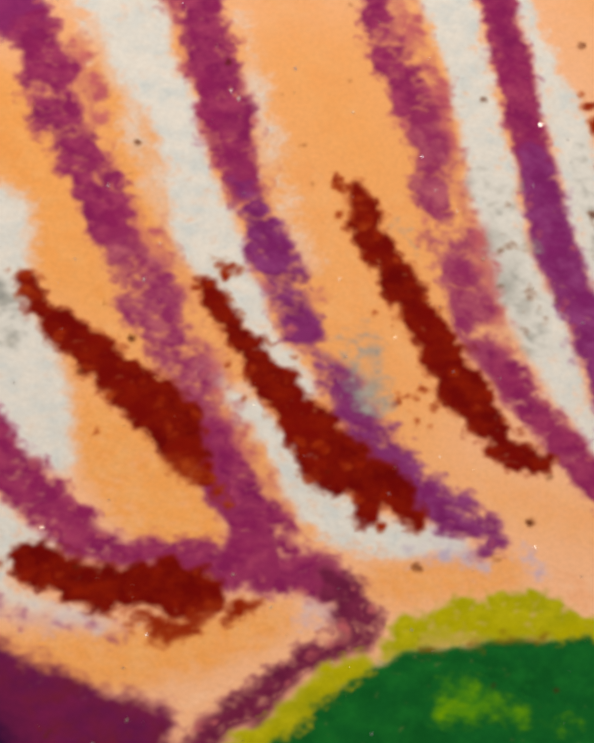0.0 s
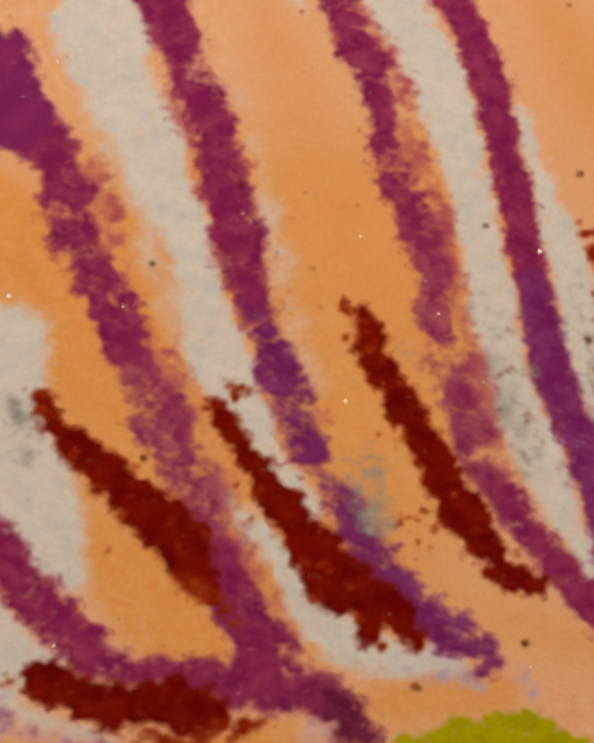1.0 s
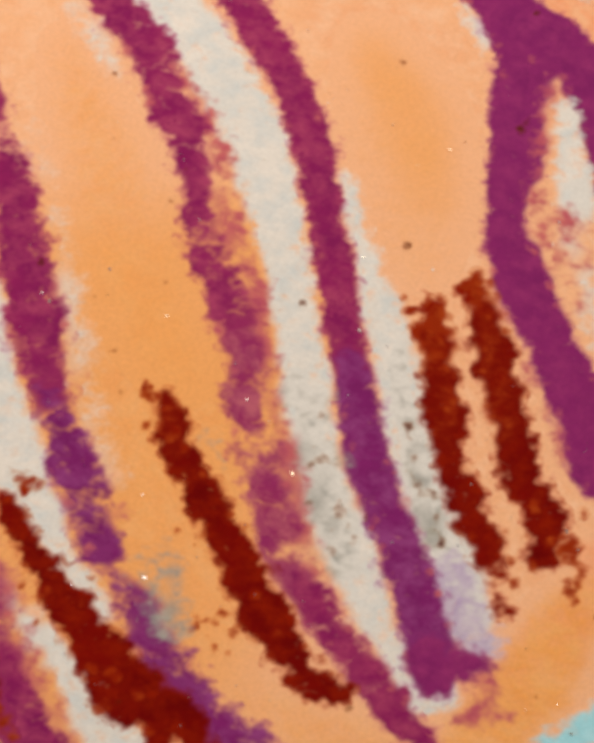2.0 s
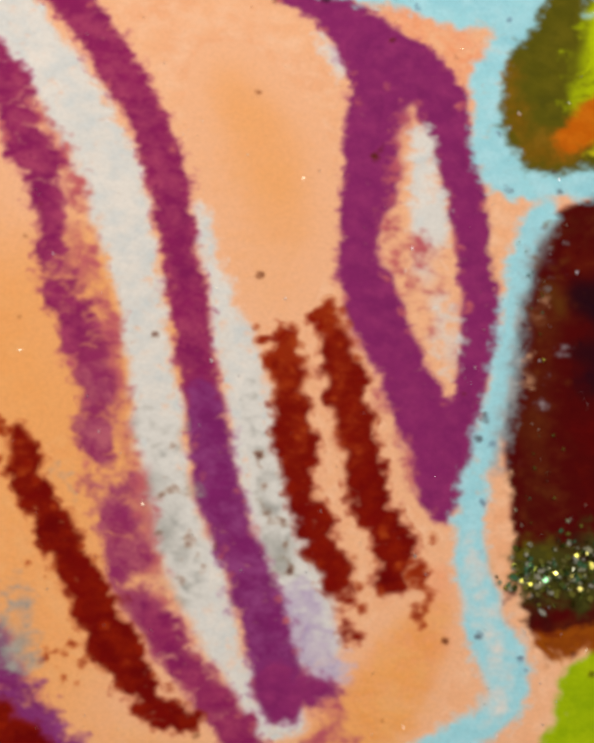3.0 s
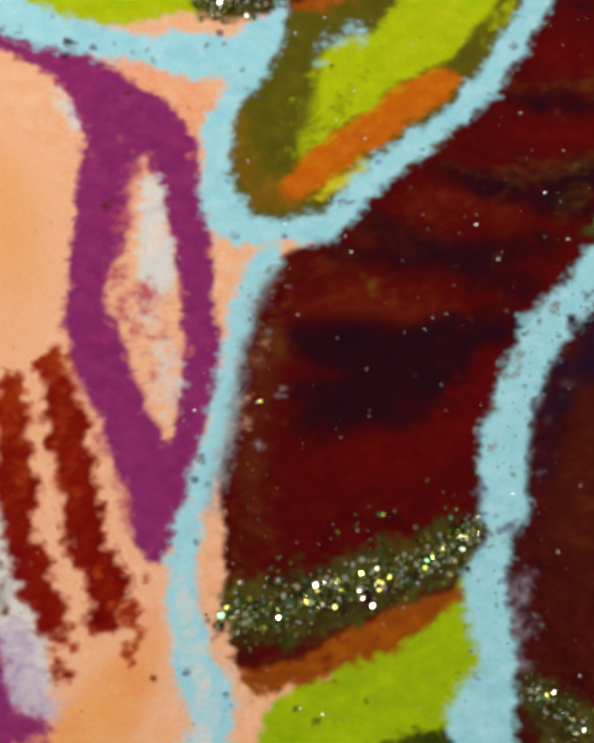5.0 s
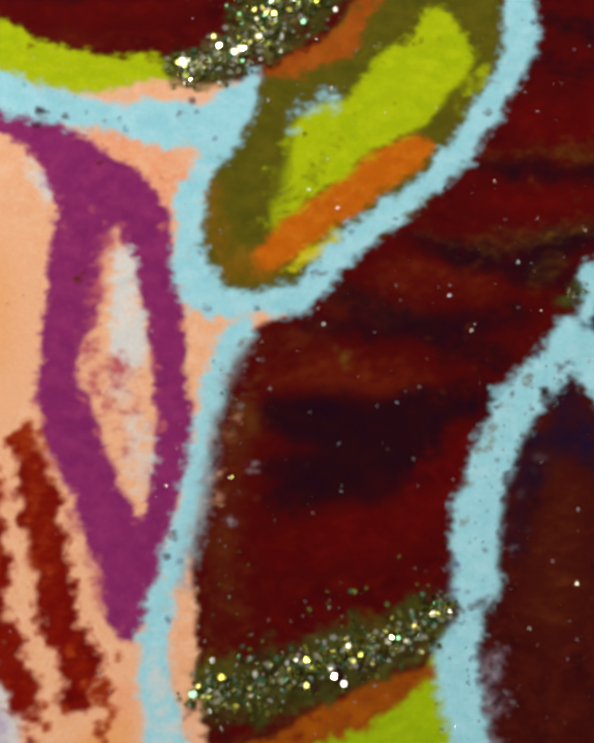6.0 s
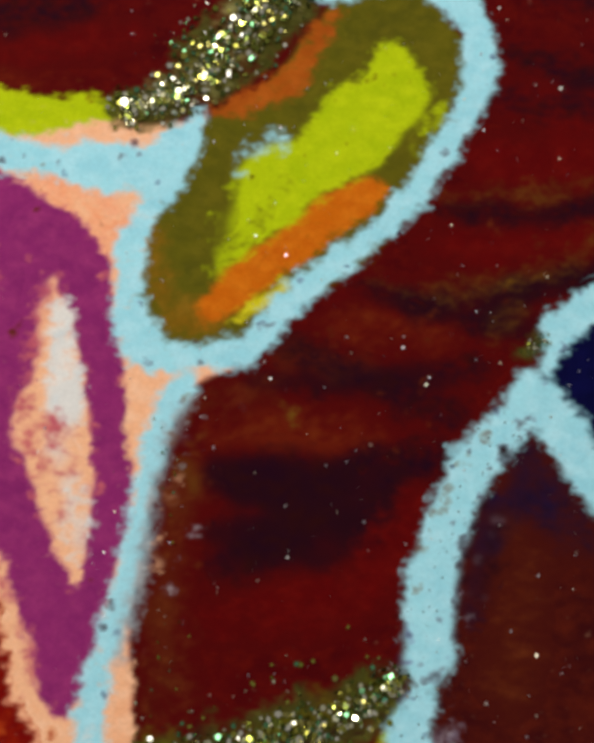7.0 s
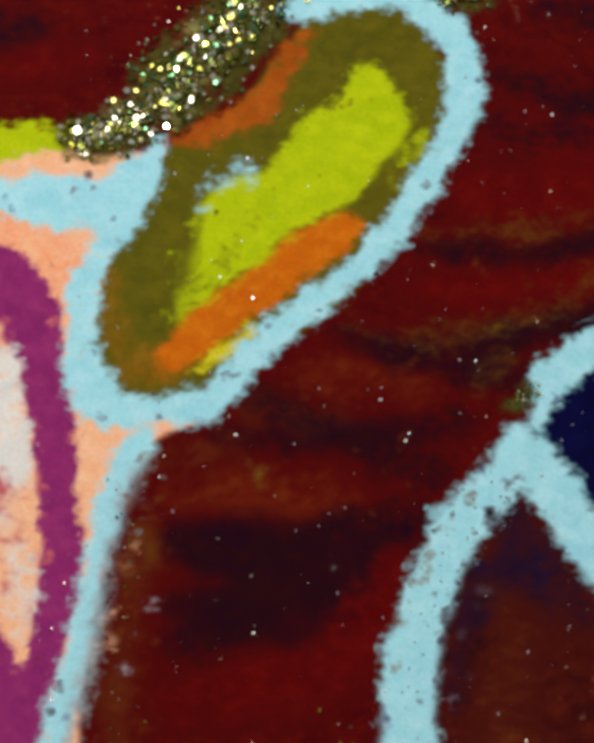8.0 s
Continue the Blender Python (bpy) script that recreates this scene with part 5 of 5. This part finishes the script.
flecks(wing, "rust_fleck", "umber", beside(26, [(47.0, 22.8, 1.0), (42.6, 18.0, 1.0), (40.0, 12.0, 1.0), (38.2, 6.5, 1.0)], 0.2, 0.6), 0.3, 0.6)
stroke(wing, "dark_streak", "blackish", [(47.4, 13.6, 2.4), (46.2, 9.8, 3.0), (45.4, 6.4, 2.4)], rag=0.8, soft=0.7, dens=0.6, patch=0.4)
stroke(wing, "dark_streak", "aubergine", [(37.6, 2.6, 1.0), (36.6, -1.0, 1.4), (36.4, -3.6, 1.0)], rag=0.7, soft=0.4, dens=0.7, patch=0.4)


# ---- glitter, mica and crumbs ----
def flake_mesh(name, sides, mat, squash=1.0):
    """A thin foil plate of unit radius."""
    bm = bmesh.new()
    bmesh.ops.create_cone(bm, cap_ends=True, segments=sides, radius1=1, radius2=0.94, depth=0.12)
    for v in bm.verts:
        v.co.y *= squash
    mesh = bpy.data.meshes.new(name)
    bm.to_mesh(mesh)
    bm.free()
    mesh.materials.append(mat)
    return mesh


FLAKES = [flake_mesh("glitter_flake", 6, FOIL), flake_mesh("glitter_flake", 6, FOIL, 0.62), flake_mesh("glitter_flake", 5, FOIL, 0.8)]


def top(x, y):
    return HEIGHT[int(y / STEP) - CANVAS_Y, int(x / STEP) - CANVAS_X]


def flake_pose(x, y, z, r, tilt, rng):
    turn = Euler((radians(rng.gauss(0, tilt)), radians(rng.gauss(0, tilt)), rng.uniform(0, 6.28)))
    return Matrix.LocRotScale((x * MM, y * MM, z * MM), turn, (r * MM,) * 3)


def glitter(parent, points, singles, rest, low, high, seed, height=0.1):
    """A band of glitter: flakes as pieces of their own, and a bed of smaller ones between them."""
    rng = random.Random(seed)
    line = spline(points, step=0.3)
    for _ in range(singles):
        x, y = along(line, rng)
        ob = new("glitter_flake", rng.choice(FLAKES))
        ob.parent = parent
        ob.matrix_basis = flake_pose(x, y, top(x, y) + height + rng.uniform(0, 0.25), rng.uniform(low, high), 21, rng)
    scatter(parent, "glitter_bed", FLAKES[0], [(*along(line, rng, 0.55), height + rng.uniform(-0.05, 0.2), rng.uniform(low * 0.6, high * 0.7)) for _ in range(rest)], 24, rng)


def scatter(parent, name, source, places, tilt, rng):
    """Many small bits as one mesh."""
    base = [v.co.copy() for v in source.vertices]
    polys = [tuple(p.vertices) for p in source.polygons]
    verts, faces = [], []
    for x, y, z, r in places:
        m = flake_pose(x, y, top(x, y) + z, r, tilt, rng)
        k = len(verts)
        verts.extend((m @ v)[:] for v in base)
        faces.extend(tuple(k + i for i in p) for p in polys)
    mesh = bpy.data.meshes.new(name)
    mesh.from_pydata(verts, [], faces)
    mesh.materials.append(source.materials[0])
    ob = new(name, mesh)
    ob.parent = parent
    return tagged(ob, kind="stuff")


def crumb_mesh(name, mat):
    bm = bmesh.new()
    bmesh.ops.create_icosphere(bm, subdivisions=1, radius=1)
    rng = random.Random(5)
    for v in bm.verts:
        v.co *= rng.uniform(0.65, 1.15)
        v.co.z *= 0.5
    mesh = bpy.data.meshes.new(name)
    bm.to_mesh(mesh)
    bm.free()
    mesh.materials.append(mat)
    return mesh


SPECK = flake_mesh("mica", 5, MICA, 0.55)
CRUMB = crumb_mesh("crumb", SOOT)


def strewn(n, x0, y0, x1, y1, low, high, height):
    return [(rng.uniform(x0, x1), rng.uniform(y0, y1), height, low + (high - low) * rng.random() ** 2.5) for _ in range(n)]


# touches of rust pigment round the rust strokes, dark ones in the white paint and on the veins
flecks(petal, "rust_fleck", "rust_thin", beside(26, [(-14.9, 14.9, 3.9), (-12.9, 7.0, 5.8), (-10.5, -2.5, 6.2), (-7.2, -10.7, 5.6), (-5.8, -15.6, 2.8)], 0.2, 0.75)
       + beside(28, [(-9.5, 17.1, 3.5), (-7.5, 9.2, 6.4), (-4.7, 0.0, 6.7), (-1.9, -8.3, 6.6), (0.4, -11.4, 5.6)], 0.2, 0.8)
       + [(p, q, w) for p, q, w in beside(6, [(-0.5, -8.7, 2.8), (0.3, -12.3, 3.3)], 0.8, 1.6)], 0.22, 0.9)
flecks(petal, "rust_fleck", "rust_thin", beside(14, [(-43.7, 4.9, 1.0), (-41.8, 3.4, 2.9), (-40.3, -0.6, 3.9)], 0.3, 1.0) + beside(20, [(-37.4, -6.5, 6.2), (-34.1, -14.2, 7.1), (-29.4, -20.7, 6.6)], 0.25, 0.8)
       + beside(24, [(-36.5, -18.0, 2.3), (-35.1, -20.8, 4.7)], 0.2, 0.6) + beside(5, [(-55.4, -5.0, 1.0), (-54.2, -5.5, 1.9)], 0.2, 0.5)
       + beside(24, [(-56.0, -6.5, 2.9), (-51.1, -13.6, 6.1), (-44.4, -22.8, 6.5), (-36.1, -30.0, 5.5)], 0.25, 0.8), 0.16, 0.95)
flecks(petal, "rust_fleck", "rust_thin", beside(12, [(-74.9, -6.0, 2.4), (-73.8, -8.4, 2.8)], 0.3, 1.0) + beside(24, [(-70.8, -11.7, 4.2), (-64.4, -18.6, 6.5), (-57.3, -23.9, 6.0)], 0.25, 0.9)
       + beside(22, [(-73.7, -34.3, 2.7), (-63.3, -38.5, 6.2), (-55.8, -39.3, 4.0), (-50.9, -38.4, 2.2)], 0.2, 0.7), 0.2, 0.85)
flecks(petal, "grey_fleck", "grey", beside(46, [(-17.6, 9.8, 1.2), (-17.0, 4.5, 1.6), (-15.9, -2.6, 2.4), (-13.9, -9.0, 3.4)], 0.3, 1.1, 0.5) + beside(60, [(-27.5, 6.5, 4.3), (-25.3, -3.0, 6.1), (-23.1, -11.1, 5.1)], 0.3, 1.1)
       + beside(34, [(-42.9, -12.6, 3.8), (-40.4, -16.2, 4.6), (-38.5, -19, 3.0)], 0.3, 1.4) + beside(12, [(-77.1, -6.9, 3.4), (-75.3, -11.8, 3.9)], 0.3, 1.0), 0.45, 0.6)
flecks(petal, "dark_fleck", "umber", beside(26, [(-16.4, 0.5, 2.0), (-15.0, -5.6, 2.8), (-13.2, -10.0, 3.4)], 0.15, 0.45) + beside(22, [(-26.3, 2.0, 4.8), (-25.3, -3.0, 6.1), (-23.1, -11.1, 5.1)], 0.15, 0.45), 0.2, 0.6)
flecks(petal, "dark_fleck", "umber", [(rng.uniform(-100, 5), rng.uniform(-60, 70), 0.12 + 0.36 * rng.random() ** 1.6) for _ in range(150)], 0.15, 0.5)
flecks(wing, "dark_fleck", "blackish", beside(22, [(38.0, -12.6, 6.5), (38.7, -3.6, 5.6), (40.2, 6.8, 5.9), (43.3, 16.0, 6.0), (49.0, 23.9, 5.9), (53.2, 22.2, 5.3)], 0.12, 0.4, 0.9)
       + beside(60, [(40.8, -12.6, 2.0), (41.5, -3.6, 2.5), (43.0, 6.7, 2.6), (45.9, 16.0, 2.6)], 0.15, 0.5, 0.9), 0.2, 0.6)
flecks(wing, "dark_fleck", "blackish", beside(16, [(-18.4, 55.6, 4.5), (-2.6, 54.1, 5.1), (9.7, 54.8, 5.1)], 0.2, 0.5) + beside(10, [(9.0, 18.0, 3.7), (6.1, 2.5, 3.6), (5.4, -9.7, 4.5), (8.5, -19.1, 5.3)], 0.15, 0.35)
       + beside(14, [(17.7, -20.5, 7.3), (27.5, -17.9, 7.3), (33.0, -13.7, 5.9)], 0.15, 0.45) + beside(24, [(20.1, 47.9, 6.1), (27.7, 53.1, 8.2), (37.2, 62.2, 7.8)], 0.1, 0.22)
       + beside(12, [(8.0, 34.3, 4.4), (14.7, 30.2, 4.6), (22.6, 32.6, 4.9), (29.6, 39.5, 5.0), (38.8, 47.1, 5.1), (44.5, 56.0, 5.1), (48.8, 64.2, 4.7), (45.5, 72.8, 4.8)], 0.15, 0.5), 0.2, 0.48)
flecks(wing, "ochre_fleck", "umber", beside(60, [(14.8, 26.9, 3.3), (14.2, 17.3, 4.8), (13.0, 7.1, 5.2), (12.2, -2.8, 4.6)], 0.3, 1.1) + beside(50, [(27.5, 30.1, 5.9), (42.4, 36.3, 7.9), (52.6, 42.2, 10.0), (32.1, 18.1, 12.4)], 0.2, 0.8), 0.2, 0.6)
flecks(wing, "olive_fleck", "lichen", beside(150, [(9.0, 61.0, 3.6), (14.4, 63.6, 5.0), (17.9, 66.6, 6.8), (21.0, 69.5, 7.4), (24.2, 73.4, 7.4), (27.6, 79.0, 7.0)], 0.5, 1.8), 0.5, 0.8, 0.4)
flecks(wing, "olive_fleck", "olive", beside(70, [(10.0, -10.6, 4.2), (19.1, -8.4, 6.1), (29.1, -5.2, 5.4), (35.6, -2.5, 3.3)], 0.5, 1.8), 0.5, 0.55, 0.5)
flecks(wing, "dark_fleck", "blackish", beside(60, [(10.0, -10.6, 5.2), (19.1, -9.4, 6.5), (29.1, -6.5, 5.8), (35.6, -3.2, 3.9)], 0.3, 1.2), 0.35, 0.6, 0.4)
flecks(wing, "blue_fleck", "blue_grey", beside(14, [(15.9, 26.9, 3.2), (14.6, 24.7, 3.0), (13.0, 19.9, 2.2)], 0.2, 0.6) + beside(6, [(41.5, -5.6, 4.5), (41.2, -11.7, 5.0)], 0.15, 0.4), 0.2, 0.55)


glitter(wing, [(10.0, -10.6, 5.2), (14.2, -10.2, 6.4), (19.1, -8.8, 7.1), (24.1, -7.4, 6.7), (29.1, -5.9, 6.2), (33.6, -3.9, 5.3), (36.5, -2.1, 2.7)], 240, 700, 0.16, 0.5, 11)
glitter(wing, [(7.2, 60.1, 4.8), (10.6, 60.6, 5.8), (14.4, 63.2, 7.5), (17.9, 66.4, 9.6), (21.0, 69.3, 10.2), (24.2, 73.2, 10.2), (26.9, 77.9, 9.6), (29.4, 82.4, 8.9)], 299, 1050, 0.2, 0.55, 12)
glitter(wing, [(41.2, -18.0, 3.4), (44.0, -20.3, 5.4), (46.2, -23.0, 5.8), (48.4, -26.2, 5.8)], 90, 150, 0.16, 0.34, 13)
glitter(wing, [(46.0, 74.7, 2.1), (49.7, 75.2, 2.6), (52.9, 77.4, 2.6)], 30, 50, 0.15, 0.3, 14)
glitter(wing, [(51.4, 31.1, 2.0), (52.7, 32.1, 2.4), (53.5, 32.6, 1.5)], 14, 40, 0.12, 0.24, 15)
glitter(wing, [(13.3, -6.4, 6.0), (20.3, -3.1, 7.6), (28.5, 0.3, 7.6), (34.6, 0.3, 4.6)], 18, 6, 0.12, 0.4, 16)
glitter(wing, [(7.8, 63.3, 7.0), (13.8, 69.2, 8.1), (17.8, 74.6, 8.2)], 12, 8, 0.1, 0.26, 17)
glitter(wing, [(12.2, 24.7, 3.2), (13.3, 12.1, 4.7), (11.4, -0.4, 6.1), (10.4, -7.6, 4.5)], 16, 10, 0.1, 0.24, 18)

# bright mica specks and a little loose dust all over
scatter(petal, "mica_dust", SPECK, strewn(260, -100, -60, 5, 70, 0.04, 0.16, 0.05), 22, rng)
scatter(petal, "mica_dust", SPECK, strewn(60, -100, -60, 5, 70, 0.14, 0.26, 0.06), 16, rng)
scatter(wing, "mica_dust", SPECK, strewn(800, 5, -45, 75, 90, 0.03, 0.22, 0.05), 18, rng)
scatter(petal, "pigment_dust", CRUMB, strewn(90, -100, -60, 10, 70, 0.03, 0.1, 0.01), 10, rng)
scatter(wing, "pigment_dust", CRUMB, [(x, y, 0.01, w * 0.2) for x, y, w in beside(70, [(38.0, -12.6, 6.5), (40.2, 6.8, 5.9), (49.0, 23.9, 5.9)], 0.2, 0.7)], 10, rng)
